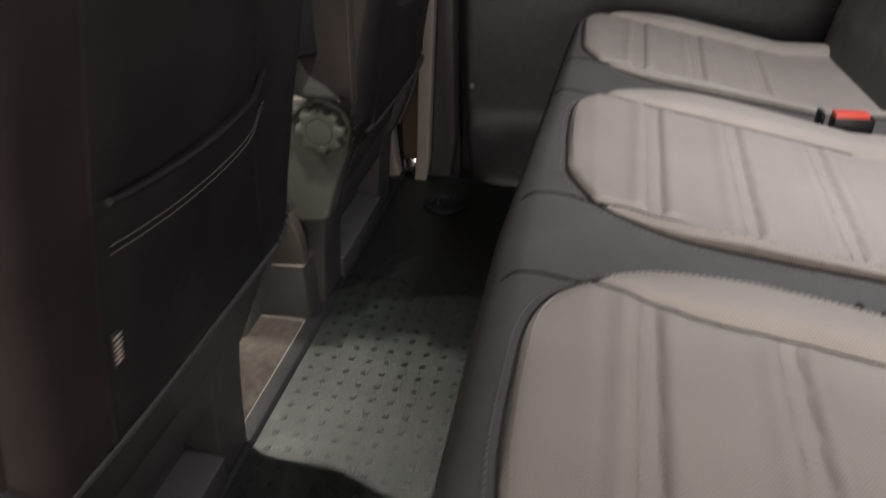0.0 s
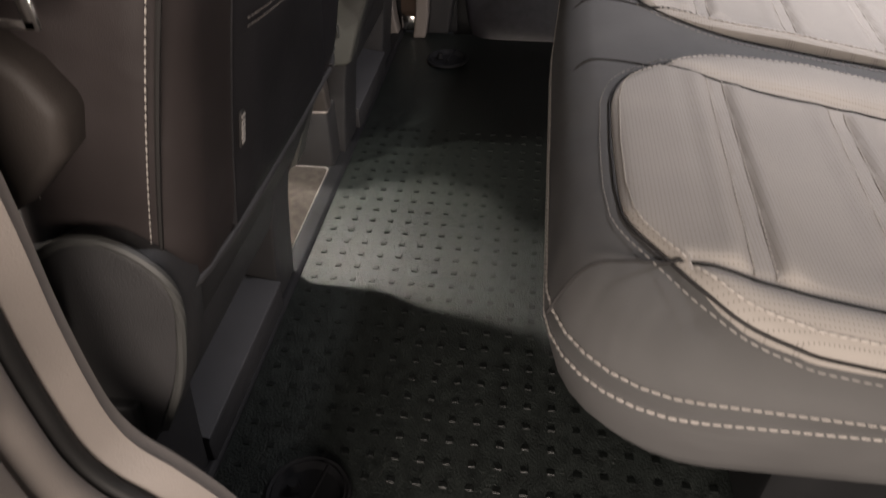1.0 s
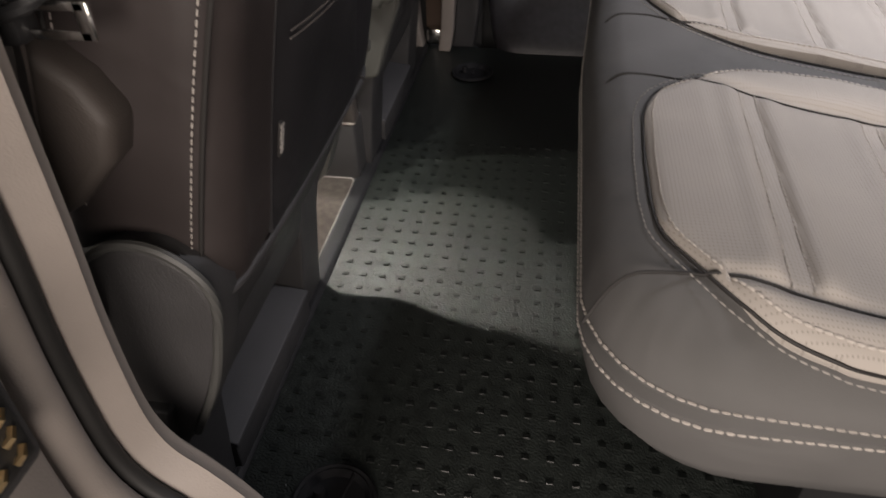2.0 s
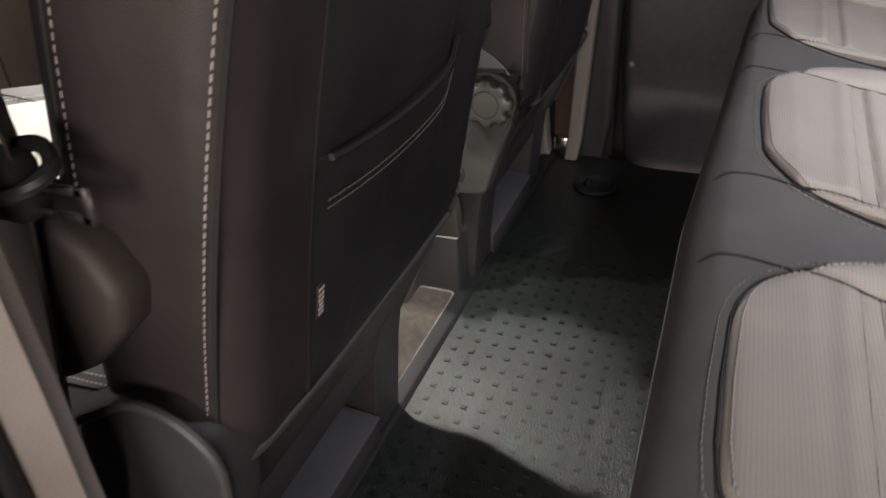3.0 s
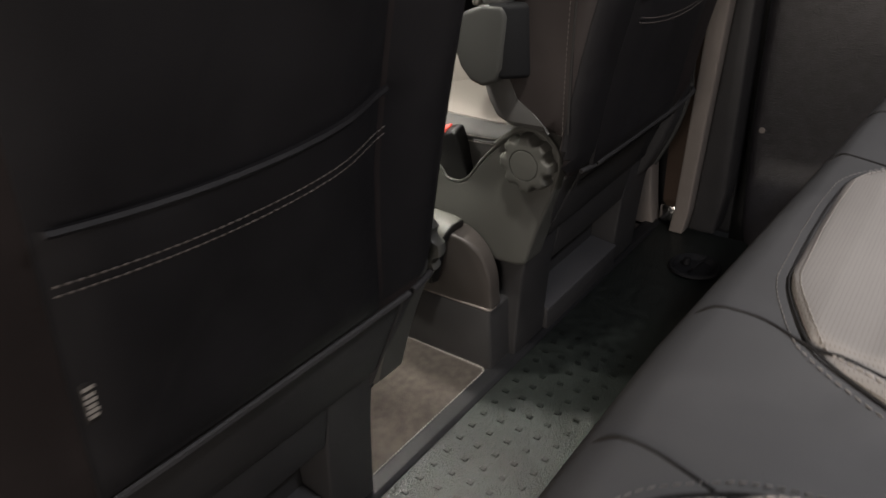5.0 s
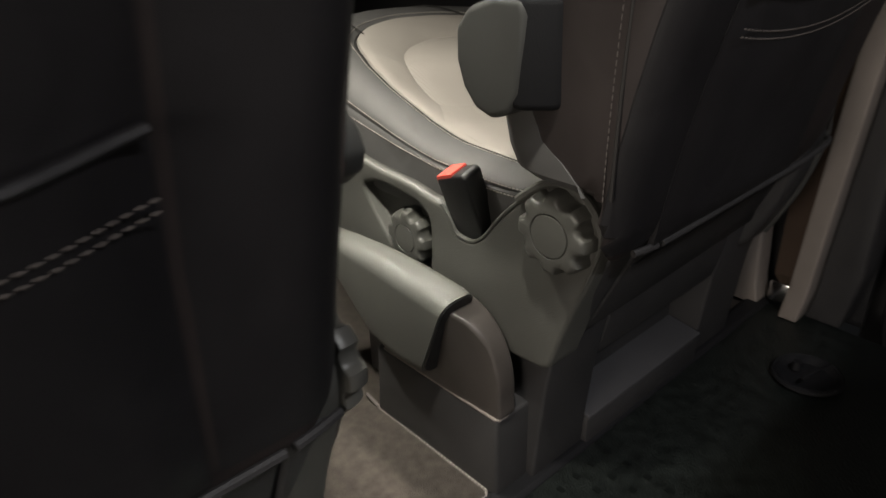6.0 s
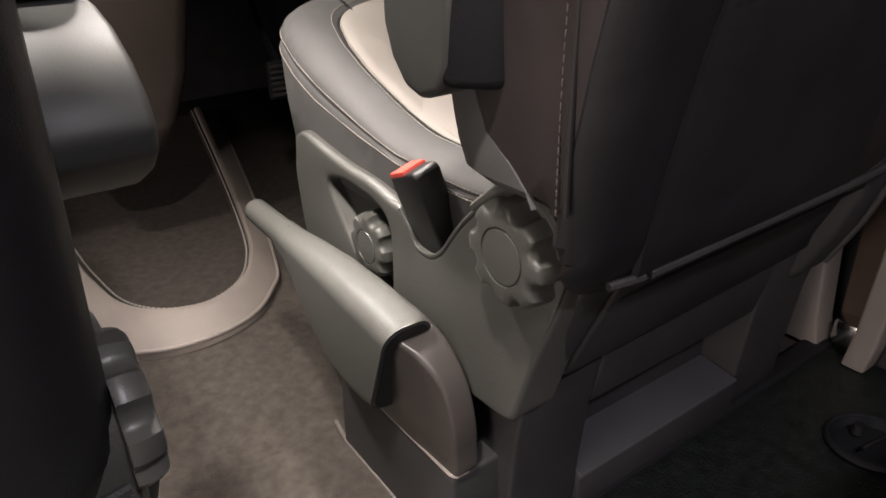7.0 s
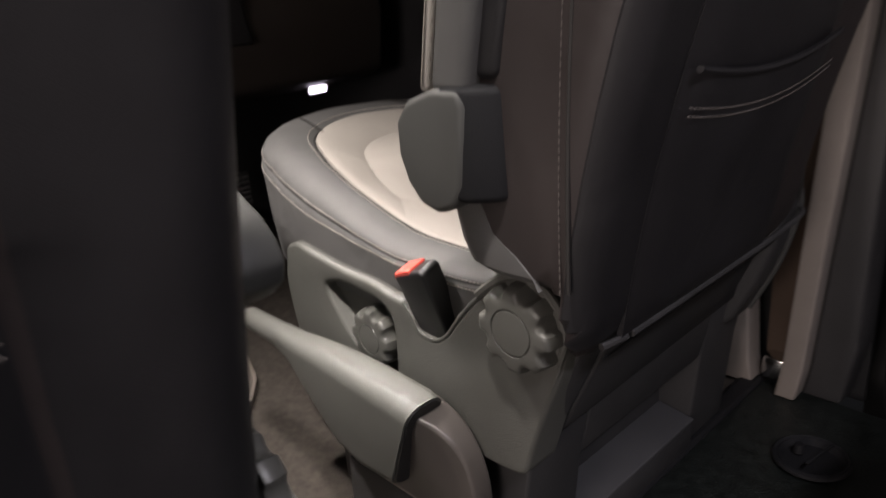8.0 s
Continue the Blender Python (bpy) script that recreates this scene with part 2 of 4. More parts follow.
def recessed_plate(outer, hole, back, face, floor_at, ease=0.005):
    """A moulded plate in the (x, z) plane between y = back and y = face, with rounded edges and a shallow soft-edged recess."""
    bm = bmesh.new()

    def ring(loop, y):
        return [bm.verts.new((a, y, b)) for a, b in loop]

    def bridge(p, q):
        for i in range(len(p)):
            j = (i + 1) % len(p)
            bm.faces.new((p[i], p[j], q[j], q[i]))
    up = 1 if face > back else -1
    outside = [ring(outer, back), ring(outer, face - up * ease)]
    outside += [ring(moved_loop(outer, -ease * (1 - math.cos(a))), face - up * ease * (1 - math.sin(a))) for a in (0.5, 1.05, math.pi / 2)]
    inside = [ring(moved_loop(hole, ease * (1 - math.cos(a))), face - up * ease * (1 - math.sin(a))) for a in (math.pi / 2, 1.05, 0.5, 0.0)]
    depth = (face - floor_at) * up
    inside += [ring(moved_loop(hole, -o), face - up * d) for o, d in ((0.0005, depth * 0.7), (0.002, depth * 0.92), (0.005, depth))]
    for rings in (outside, inside):
        for p, q in zip(rings, rings[1:]):
            bridge(p, q)
    bm.faces.new(inside[-1])
    bm.faces.new(list(reversed(outside[0])))
    edges = []
    for r in (outside[-1], inside[0]):
        for i in range(len(r)):
            e = bm.edges.get((r[i], r[(i + 1) % len(r)]))
            edges.append(e)
    bmesh.ops.triangle_fill(bm, use_beauty=True, use_dissolve=False, edges=edges)
    return bm


# ---- floor and shell ----
FAR, NEAR = 0.93, -0.47
floor = tagged(part("floor", box(0.0, 2.1, NEAR, FAR, -0.04, 0.0, 0.002), M_RUBBER), "black rubber van floor with a grid of small square studs", "floor", kind="structure")
tagged(part("trim", prism([(-0.012, -0.02), (0.022, -0.02), (0.022, 0.001), (0.016, 0.006), (-0.004, 0.007), (-0.012, 0.002)], NEAR + 0.02, FAR, "y", 0.0015), M_STRIP), "grey rubber edging strip across the floor", "trim", kind="structure")
tagged(part("ground", box(-6, 6, -6, 6, -0.62, -0.55, 0), M_PLASTIC_DARK), "dim concrete ground under the van", "ground", kind="structure")
tagged(part("front_floor", box(-2.0, -0.012, NEAR, FAR, -0.04, -0.006, 0.002), M_CARPET), "taupe carpet of the front cabin floor", "floor", kind="structure")
mat = thing("carpet_mat", "taupe carpet piece with a pale stitched edge between the seats", "mat", (-0.3, 0.14, 0))
part("pad", prism([(-0.25, -0.02), (-0.25, 0.287), (-0.016, 0.287), (-0.008, 0.279), (-0.008, 0.004), (-0.016, -0.004)], -0.0055, 0.003, "z", 0.002), M_CARPET, mat)
part("edge_binding", tube([(-0.26, 0.295, 0.002), (-0.22, 0.289, 0.002), (-0.016, 0.287, 0.002), (-0.009, 0.281, 0.002), (-0.008, 0.27, 0.002), (-0.008, 0.01, 0.002), (-0.014, -0.002, 0.002), (-0.04, -0.004, 0.002)], 0.0026, 6), M_THREAD_DIM, mat, "pale bound edge")
part("binding_stitching", stitches([(-0.22, 0.289, 0.004), (-0.016, 0.287, 0.004), (-0.009, 0.281, 0.004), (-0.008, 0.27, 0.004), (-0.008, 0.01, 0.004)], 0.0055, 0.004, 0.0030, 0.0012), M_THREAD_MID, mat, "pale corded stitching")

tagged(part("ceiling", box(-2.0, 2.1, NEAR - 0.05, FAR + 0.2, 1.32, 1.36, 0), M_HEADLINE), "pale headliner of the van", "ceiling", kind="structure")
tagged(part("wall_rear", box(2.1, 2.15, NEAR - 0.05, FAR + 0.2, -0.3, 1.36, 0), M_PLASTIC_DARK), "dark rear wall of the cabin", "wall", kind="structure")
tagged(part("wall_front", box(-2.05, -2.0, NEAR - 0.05, FAR + 0.2, -0.3, 1.36, 0), M_PLASTIC_BLACK), "black firewall at the front of the cabin", "wall", kind="structure")
tagged(part("wall_far", box(-2.0, 0.0, FAR + 0.08, FAR + 0.14, -0.3, 1.32, 0), M_PLASTIC_BLACK), "dark side wall beside the driver's seat", "wall", kind="structure")
tagged(part("wall_near", box(1.35, 2.1, NEAR - 0.06, NEAR - 0.01, -0.3, 1.32, 0), M_PLASTIC_DARK), "dark side wall behind the open doorway", "wall", kind="structure")
tagged(part("step_well", box(0.0, 2.1, FAR, FAR + 0.2, -0.3, -0.26, 0), M_PLASTIC_BLACK), "black step well below the far door", "step", kind="structure")

# far sliding door
door = thing("sliding_door", "charcoal grained plastic inner panel of the closed sliding door", "door", (0.7, 1.04, -0.05), kind="structure")
LEFT = ((-0.060, 0.262), (-0.045, 0.232), (-0.02, 0.203), (0.02, 0.180), (0.09, 0.162), (0.2, 0.153), (0.4, 0.150), (1.3, 0.155))


def left_of(z):
    for (za, xa), (zb, xb) in zip(LEFT, LEFT[1:]):
        if z <= zb:
            return xa + (xb - xa) * (z - za) / (zb - za)
    return 0.155


def panel_face(x, z):
    """The panel swells towards the cabin at its foot."""
    u = min(1.0, max(0.0, (0.145 - z) / 0.165))
    swell = 0.115 * u * u * (3 - 2 * u) * (1 - 0.55 * math.exp(-((x - 0.14) / 0.06) ** 2))
    return 1.012 - swell


rows = []
zs = [-0.058, -0.057, -0.053, -0.046, -0.036, -0.02, 0.0, 0.02, 0.04, 0.06, 0.08, 0.10, 0.13, 0.16, 0.2, 0.25, 0.3, 0.5, 0.9, 1.3]
xs = [0.0, 0.0015, 0.005, 0.011, 0.02, 0.035, 0.06, 0.10, 0.15, 0.22, 0.32, 0.5, 0.9, 1.82]
back_y = 1.07
for z in zs:
    row = [(left_of(z), back_y, z)]
    for o in xs:
        x = left_of(z) + o
        turn = 0.020 * (1 - math.sqrt(1 - max(0.0, 1 - o / 0.02) ** 2)) + 0.022 * (1 - math.sqrt(1 - max(0.0, 1 - (z + 0.058) / 0.022) ** 2))
        row.append((x, panel_face(x, z) + turn, z))
    row.append((left_of(z) + xs[-1], back_y, z))
    rows.append(row)
part("inner_panel", loft(rows, closed=False, caps=False), M_PANEL, door)
part("panel_foot", box(0.27, 2.05, 0.945, 1.068, -0.0605, -0.0565, 0.001), M_PANEL, door)
for x, z in ((0.178, 0.211), (0.212, -0.014)):
    part("screw_cap", tube([(x, panel_face(x, z) - 0.003, z), (x, panel_face(x, z) + 0.012, z)], 0.006, 10), M_TRIM, door, "small pale screw cap")
tagged(part("door_frame", box(0.13, 2.1, 1.075, 1.13, -0.3, 1.32, 0), M_PLASTIC_BLACK), "dark outer skin of the far door", "wall", kind="structure")

# far pillar
pillar = thing("pillar", "taupe plastic pillar trim with a seat belt slot", "pillar", (0.05, 0.93, 0), kind="structure")
part("rear_trim", prism([(0.050, 0.0), (0.080, 0.0), (0.088, 0.05), (0.120, 0.55), (0.150, 1.3), (0.115, 1.3), (0.085, 0.55), (0.058, 0.06)], 0.895, 0.94, "y", 0.004), M_TRIM, pillar)
part("door_side", prism([(0.080, 0.0), (0.135, 0.0), (0.150, 0.1), (0.150, 1.3), (0.12, 1.3), (0.120, 0.55), (0.088, 0.05)], 0.925, 1.0, "y", 0.006), M_PLASTIC_DARK, pillar, "dark grey side of the pillar")
part("front_trim", prism([(-0.045, 0.0), (0.012, 0.0), (0.004, 0.04), (-0.004, 0.14), (0.012, 1.3), (-0.20, 1.3), (-0.035, 0.10)], 0.905, 0.95, "y", 0.004), M_TRIM, pillar)
belt = thing("seat_belt", "brown seat belt running down into the pillar slot", "seat belt", (0.03, 0.95, 0.02))
part("webbing", strip_mesh([(0.035, 0.955, 0.04), (0.037, 0.95, 0.3), (0.05, 0.95, 1.2)], 0.046, 0.002, (0, 1, 0.0)), M_BELT_BROWN, belt)
part("anchor", box(0.015, 0.055, 0.925, 0.965, 0.005, 0.045, 0.008), M_CHROME, belt, "steel anchor bolt and plate")
# Added black sheet darkens the slot behind the pillar trim.
tagged(part("pillar_backing", box(-0.05, 0.15, 0.99, 1.0, -0.02, 1.32, 0), M_PLASTIC_BLACK), "added black sheet behind the pillar trim", "wall", kind="structure")


# ---- tie-down rings ----
def tie_down(x, y):
    t = thing("tie_down_ring", "black round floor cup with a dark lashing ring", "tie-down", (x, y, 0), "tie-down rings on the floor")
    rings = []
    for r, z in ((0.049, 0.0005), (0.048, 0.004), (0.0455, 0.0055), (0.0425, 0.003), (0.0405, -0.004), (0.035, -0.012), (0.0, -0.012)):
        rings.append([(x + max(r, 1e-4) * math.cos(k * math.tau / 32), y + max(r, 1e-4) * math.sin(k * math.tau / 32), z + 0.0125 if r < 0.042 else z + 0.004) for k in range(32)])
    part("cup", loft(rings, caps=False), M_SOOT, t)
    part("ring_bar", tube([(x + 0.004, y - 0.030, 0.016), (x + 0.012, y, 0.020), (x + 0.016, y + 0.030, 0.016)], 0.0022, 8), M_STRIP, t, "thin dark steel bar")
    part("screw", tube([(x - 0.018, y + 0.006, 0.004), (x - 0.018, y + 0.006, 0.016)], [0.008, 0.006], 12), M_STRIP, t, "dark screw head")
    return t


tie_down(0.136, -0.368)
tie_down(0.152, 0.770)


# ---- front seats ----
def knob(center, radius, depth, lobes, axis_sign, parent, flip, name="adjuster_knob"):
    """A lobed hand wheel whose axis runs across the van."""
    x, v, z = center
    n = lobes * 10
    rings = []
    for d, f in ((0.0, 0.98), (0.12, 1.0), (0.35, 1.0), (0.72, 0.97), (0.9, 0.93), (0.97, 0.88), (1.0, 0.80)):
        ring = []
        for k in range(n):
            a = k * math.tau / n
            c = math.cos(lobes * a)
            lob = 1.0 + 0.13 * max(-0.9, min(0.45, 1.5 * c))
            ring.append((x + radius * f * lob * math.cos(a), v + depth * d, z + radius * f * lob * math.sin(a)))
        rings.append(ring)
    for f, dd in ((0.56, 1.0), (0.545, 0.955), (0.525, 0.955), (0.51, 1.0), (0.2, 1.02), (0.01, 1.02)):
        rings.append([(x + radius * f * math.cos(k * math.tau / n), v + depth * dd, z + radius * f * math.sin(k * math.tau / n)) for k in range(n)])
    return part(name, loft(rings), M_KNOB, parent, "grey lobed rotary knob", flip=flip)


FLANK_FRONT = ((0.33, 0.085), (0.375, 0.060), (0.396, 0.029), (0.410, 0.013), (0.422, 0.004), (0.44, -0.006), (0.46, -0.009), (0.50, -0.018), (0.60, -0.006), (0.75, 0.035), (1.0, 0.12))
BOLSTER_REAR = ((0.38, 0.100), (0.405, 0.096), (0.423, 0.087), (0.434, 0.074), (0.444, 0.057), (0.459, 0.041), (0.473, 0.033), (0.50, 0.028), (0.60, 0.040), (0.75, 0.078), (1.0, 0.165))


def interpolate(table, z):
    if z <= table[0][0]:
        return table[0][1]
    for (a, p), (b, q) in zip(table, table[1:]):
        if z <= b:
            return p + (q - p) * (z - a) / (b - a)
    return table[-1][1]


def refine(points, n):
    """n + 1 points at even steps along a line in the plane."""
    far = [0.0]
    for p, q in zip(points, points[1:]):
        far.append(far[-1] + math.hypot(q[0] - p[0], q[1] - p[1]))
    xs, vs = tuple(zip(far, (p[0] for p in points))), tuple(zip(far, (p[1] for p in points)))
    return [(interpolate(xs, far[-1] * k / n), interpolate(vs, far[-1] * k / n)) for k in range(n + 1)]


def moved_out(points, by):
    """An open line shifted to its left, its two ends tucked back in."""
    out = []
    n = len(points)
    for i, (x, v) in enumerate(points):
        a, b = points[max(i - 1, 0)], points[min(i + 1, n - 1)]
        dx, dv = b[0] - a[0], b[1] - a[1]
        size = math.hypot(dx, dv) or 1.0
        d = -by if i in (0, n - 1) else by
        out.append((x - dv / size * d, v + dx / size * d))
    return out


def front_seat(name, label, center, side, with_buckle):
    """v runs from the seat's middle towards the aisle; side turns it to the world's y."""
    flip = Matrix.Translation((0, center, 0)) @ Matrix.Diagonal((1, side, 1, 1))
    seat = thing(name, label, "car seat", (-0.2, center, 0), "front seats")

    def x_back(z, v=0.0):
        """The rear face of the seat's back, leaning rearwards; the passenger's is drawn in along the panel's aisle seam."""
        h = z - 0.443
        if side < 0:
            return 0.137 + 0.20 * h + 0.35 * h * h
        return 0.128 + 0.19 * h + 0.20 * h * h - 0.014 * math.exp(-((v - 0.128) / 0.045) ** 2) * min(1, max(0, (z - 0.37) / 0.12))
    base, flip = flip, Matrix.Translation((0, -0.0065 if side > 0 else -0.0325, 0)) @ flip
    # backrest
    rings, wrap = [], []
    half_width = 0.224 if side > 0 else 0.2185
    right_edge = 0.1285 if side > 0 else 0.152
    levels = [0.338, 0.342, 0.348, 0.356, 0.366, 0.378, 0.39, 0.40, 0.41, 0.42, 0.435, 0.45, 0.50, 0.55, 0.60, 0.65, 0.70, 0.75, 0.80, 0.88, 0.94, 0.965, 0.975]
    for z in levels:
        e = max(0.0, (z - 0.88) / 0.095) ** 2
        low = max(0.0, (0.385 - z) / 0.045) ** 2
        half = half_width - 0.05 * e - 0.006 * low + 0.006 * math.sin((z - 0.35) * 5)
        xr = x_back(z) - 0.045 * e - (0.006 if side > 0 else 0.014) * low
        corner = [(-0.034 + 0.034 * math.sin(a), half - 0.034 + 0.034 * math.cos(a)) for a in [math.pi / 2 * k / 7 for k in range(8)]]
        flank = [(-0.175, half - 0.090), (-0.172, half - 0.070), (-0.163, half - 0.047), (-0.150, half - 0.026), (-0.135, half - 0.011), (-0.120, half - 0.003), (-0.105, half), (-0.09, half + 0.001), (-0.075, half + 0.001), (-0.06, half), (-0.047, half)]
        side_line = flank + corner
        squeeze = (xr - 0.034 - interpolate(FLANK_FRONT, z)) / 0.111 if side < 0 else 1.0
        tuck = 0.055 * min(1, max(0, ((0.432 if side > 0 else 0.412) - z) / (0.03 if side > 0 else 0.010)))
        aisle = [(xr + a if a > -0.034 else xr - 0.034 + (a + 0.034) * squeeze, v - tuck * min(1, max(0, ((0.088 if side > 0 else 0.108) - xr - a) / 0.012)) if v > 0.1 else v) for a, v in side_line]
        if side < 0 and 0.41 <= z <= 0.90:
            # the grey leather wraps round the front of the flank
            rim_x = interpolate(BOLSTER_REAR, z)
            front = [(x, v) for x, v in aisle if x < rim_x - 0.004]
            wrap.append([(front[0][0] - 0.001, front[0][1] - 0.004, z)] + [(x - 0.0012 * (1 - i / 18), v + 0.0014, z) for i, (x, v) in enumerate(refine(front + [(rim_x, half)], 18))] + [(rim_x + 0.001, half - 0.003, z)])
        outer_side = [(xr + a, -v) for a, v in side_line]
        rings.append([(x, v, z) for x, v in aisle] + [(xr + x_back(z, v) - x_back(z), v, z) for v in (0.165, 0.15, 0.13, 0.11, 0.09, 0.06, 0.0, -0.06, -0.12)] + [(x, v, z) for x, v in reversed(outer_side)])
    part("backrest", loft(rings), M_LEATHER_DARK, seat, "dark brown leather backrest", flip=flip)
    border = []
    for ring in rings:
        z = ring[0][2]
        if 0.352 <= z <= 0.90:
            reach = [(x, v) for x, v, _ in ring if v > (right_edge - 0.004) and (side > 0 or x > x_back(z) - 0.024)]
            border.append([(x, v, z) for x, v in moved_out(refine(reach, 26), 0.0012)])
    part("rear_border", loft(border, closed=False), M_LEATHER_BLACK, seat, "black leather border beside the rear panel", flip=flip)
    if wrap:
        part("side_bolster", loft(wrap, closed=False), M_LEATHER_GREY, seat, "grey leather front of the backrest's flank", flip=flip)
    off = 0.018 * side
    # panel and pocket on the rear face
    def rear_sheet(v0, v1, zlow, ztop, puff, nv=16, nz=10, thick=0.006):
        grid, under = [], []
        for j in range(nz + 1):
            row, low_row = [], []
            for i in range(nv + 1):
                v = v0 + (v1 - v0) * i / nv
                zt = ztop(v)
                z = zlow + (zt - zlow) * j / nz
                edge = min(1, min(i, nv - i) / 1.2) * min(1, j / 1.2)
                bulge = puff * math.sin(math.pi * i / nv) * (0.35 + 0.65 * j / nz)
                row.append((x_back(z, v) + 0.0015 + thick * edge + bulge, v, z))
                low_row.append((x_back(z, v) - 0.004, v, z))
            grid.append(row)
            under.append(low_row)
        bm = bmesh.new()
        top = [[bm.verts.new(p) for p in r] for r in grid]
        bot = [[bm.verts.new(p) for p in r] for r in under]
        for j in range(nz):
            for i in range(nv):
                bm.faces.new((top[j][i], top[j][i + 1], top[j + 1][i + 1], top[j + 1][i]))
        for i in range(nv):
            bm.faces.new((top[nz][i], top[nz][i + 1], bot[nz][i + 1], bot[nz][i]))
            bm.faces.new((bot[0][i], bot[0][i + 1], top[0][i + 1], top[0][i]))
        for j in range(nz):
            bm.faces.new((bot[j][0], top[j][0], top[j + 1][0], bot[j + 1][0]))
            bm.faces.new((top[j][nv], bot[j][nv], bot[j + 1][nv], top[j + 1][nv]))
        return bm

    def sag(base):
        return lambda v: base + (0.010 if side > 0 else 0.014) * ((v + off) / 0.133) ** 2
    LIP = 0.552 if side > 0 else 0.556
    left_edge = -0.1450 if side > 0 else -0.134 - off
    part("back_panel", rear_sheet(left_edge, right_edge, 0.352, lambda v: 0.93, 0.0, nz=24), M_LEATHER_BLACK, seat, "black leather rear panel", flip=flip)
    pocket = part("map_pocket", rear_sheet(left_edge + 0.001, right_edge - 0.001, 0.354, sag(LIP), 0.005, thick=0.009, nz=16), M_LEATHER_BLACK, seat, "black leather map pocket", flip=flip)
    across = [left_edge + 0.004 + (right_edge - left_edge - 0.008) * k / 24 for k in range(25)]

    def belly(v):
        return 0.005 * math.sin(math.pi * (v - left_edge) / (right_edge - left_edge))
    for drop in (0.0305, 0.0365) if side > 0 else (0.0265, 0.0325):
        line = [(x_back(sag(LIP)(v) - drop, v) + 0.0118 + 0.8 * belly(v), v, sag(LIP)(v) - drop) for v in across]
        part("stitching", stitches(line, 0.0062, 0.0044, 0.0012, 0.0009), M_THREAD_DIM, pocket, "fine taupe stitching", flip=flip)
    part("pocket_lip", tube([(x_back(sag(LIP)(v), v) + 0.0105 + belly(v), v, sag(LIP)(v)) for v in across], 0.0028, 6), M_LEATHER_BLACK, pocket, flip=flip)
    at = flip @ Matrix.Translation((0.1285 if side > 0 else 0.139, -0.1365 if side > 0 else -0.118, 0.425 if side > 0 else 0.49)) @ Matrix.Rotation(radians(11), 4, "Y")
    tag = part("pocket_tag", box(0, 0.0025, -0.0042, 0.0042, 0, 0.032, 0.001), M_SEAM, seat, "small dark woven tag with pale bars", flip=at)
    for z, wide in ((0.005, 0.0032), (0.0095, 0.0038), (0.0135, 0.0030), (0.018, 0.0038), (0.0225, 0.0034), (0.028, 0.0038)):
        part("woven_bar", box(0.0024, 0.0029, -wide, wide, z - 0.0013, z + 0.0013, 0), M_THREAD, tag, "pale woven bar", flip=at)
    # side seams
    for v in (-half_width,) if side > 0 else (-half_width, half_width):
        for back, foot in ((0.028 if side > 0 else 0.022, 0.370 if v < 0 else 0.415),) + (((0.110, 0.43),) if v < 0 else ()):
            line = []
            for k in range(41):
                z = foot + 0.5 * k / 40
                lean = 0.08 * (z - 0.44) if side > 0 else -0.17 * (z - 0.44) - 0.2 * (z - 0.44) ** 2
                line.append((x_back(z) - back + (lean if back < 0.1 else 0.0), v + math.copysign(0.006 * math.sin((z - 0.35) * 5) + (0.0004 if back < 0.1 else -0.001), v), z))
            part("side_stitching", stitches(line, 0.0064, 0.0044, 0.0010, 0.0007), M_THREAD if side > 0 else M_THREAD_DIM, seat, "pale contrast stitching", flip=flip)
            part("side_seam", tube([(p[0] + (0.007 if back < 0.1 else -0.006), p[1] - math.copysign(0.0010, v), p[2]) for p in line], 0.0018, 6), M_SEAM, seat, "dark sewn seam", flip=flip)
    flip = base
    # lower shell
    inner = [(-0.232, 0.340), (0.171, 0.340), (0.171, 0.218), (-0.205, 0.218), (-0.222, 0.235), (-0.236, 0.33)]
    outer = [(0.174, 0.338), (0.222, 0.338), (0.234, 0.33), (0.222, 0.25), (0.205, 0.20), (0.19, 0.178), (0.174, 0.178)]
    if side < 0:
        outer = [(0.174, 0.338), (0.204, 0.338), (0.206, 0.33), (0.204, 0.25), (0.200, 0.20), (0.192, 0.178), (0.174, 0.178)]
    for outline_, deep, words in ((inner, -0.09, "dark plastic shell below the backrest"), (outer, -0.035, "dark plastic end piece of the shell")):
        bm = prism(outline_, deep, 0.0, "x", 0.005)
        for w in bm.verts:
            bow = 0.016 * max(0.0, (abs(w.co.y) - 0.16) / 0.07) ** 2
            w.co.x += 0.104 + (w.co.z - 0.340) * 0.46 - bow
        part("lower_shell", bm, M_PLASTIC_DARK, seat, words, flip=flip)
    # A thin black tube paints the shade of the driver shell's crease.
    for z in (() if side > 0 else (0.312,)):
        part("crease_shade", tube([(0.1038 + (z - 0.340) * 0.46, v, z) for v in (-0.19, -0.05, 0.10, 0.165)], 0.0016, 6), M_PLASTIC_BLACK, seat, "black tube painted as the crease's shade", flip=flip)
    ahead, lift = (0.0, 0.0) if side > 0 else (0.0125, 0.007)
    lip = smooth_line([(0.110 + ahead - 0.016 * max(0.0, (abs(v) - 0.16) / 0.07) ** 2, v, 0.3425 + lift + 0.02 * lift * v) for v in (-0.225, -0.20, -0.1, 0.0, 0.1, 0.169)], 4)
    part("shell_lip", tube(lip, 0.0036, 8), M_PLASTIC_DARK, seat, flip=flip)
    lip = smooth_line([(0.110 + ahead - 0.016 * max(0.0, (v - 0.16) / 0.07) ** 2, v, 0.3425 + lift - 1.8 * max(0.0, v - 0.185) ** 2) for v in ((0.176, 0.19, 0.205, 0.215) if side > 0 else (0.176, 0.185, 0.195, 0.204))], 4)
    part("shell_lip", tube(lip, 0.0036, 8), M_PLASTIC_DARK, seat, flip=flip)
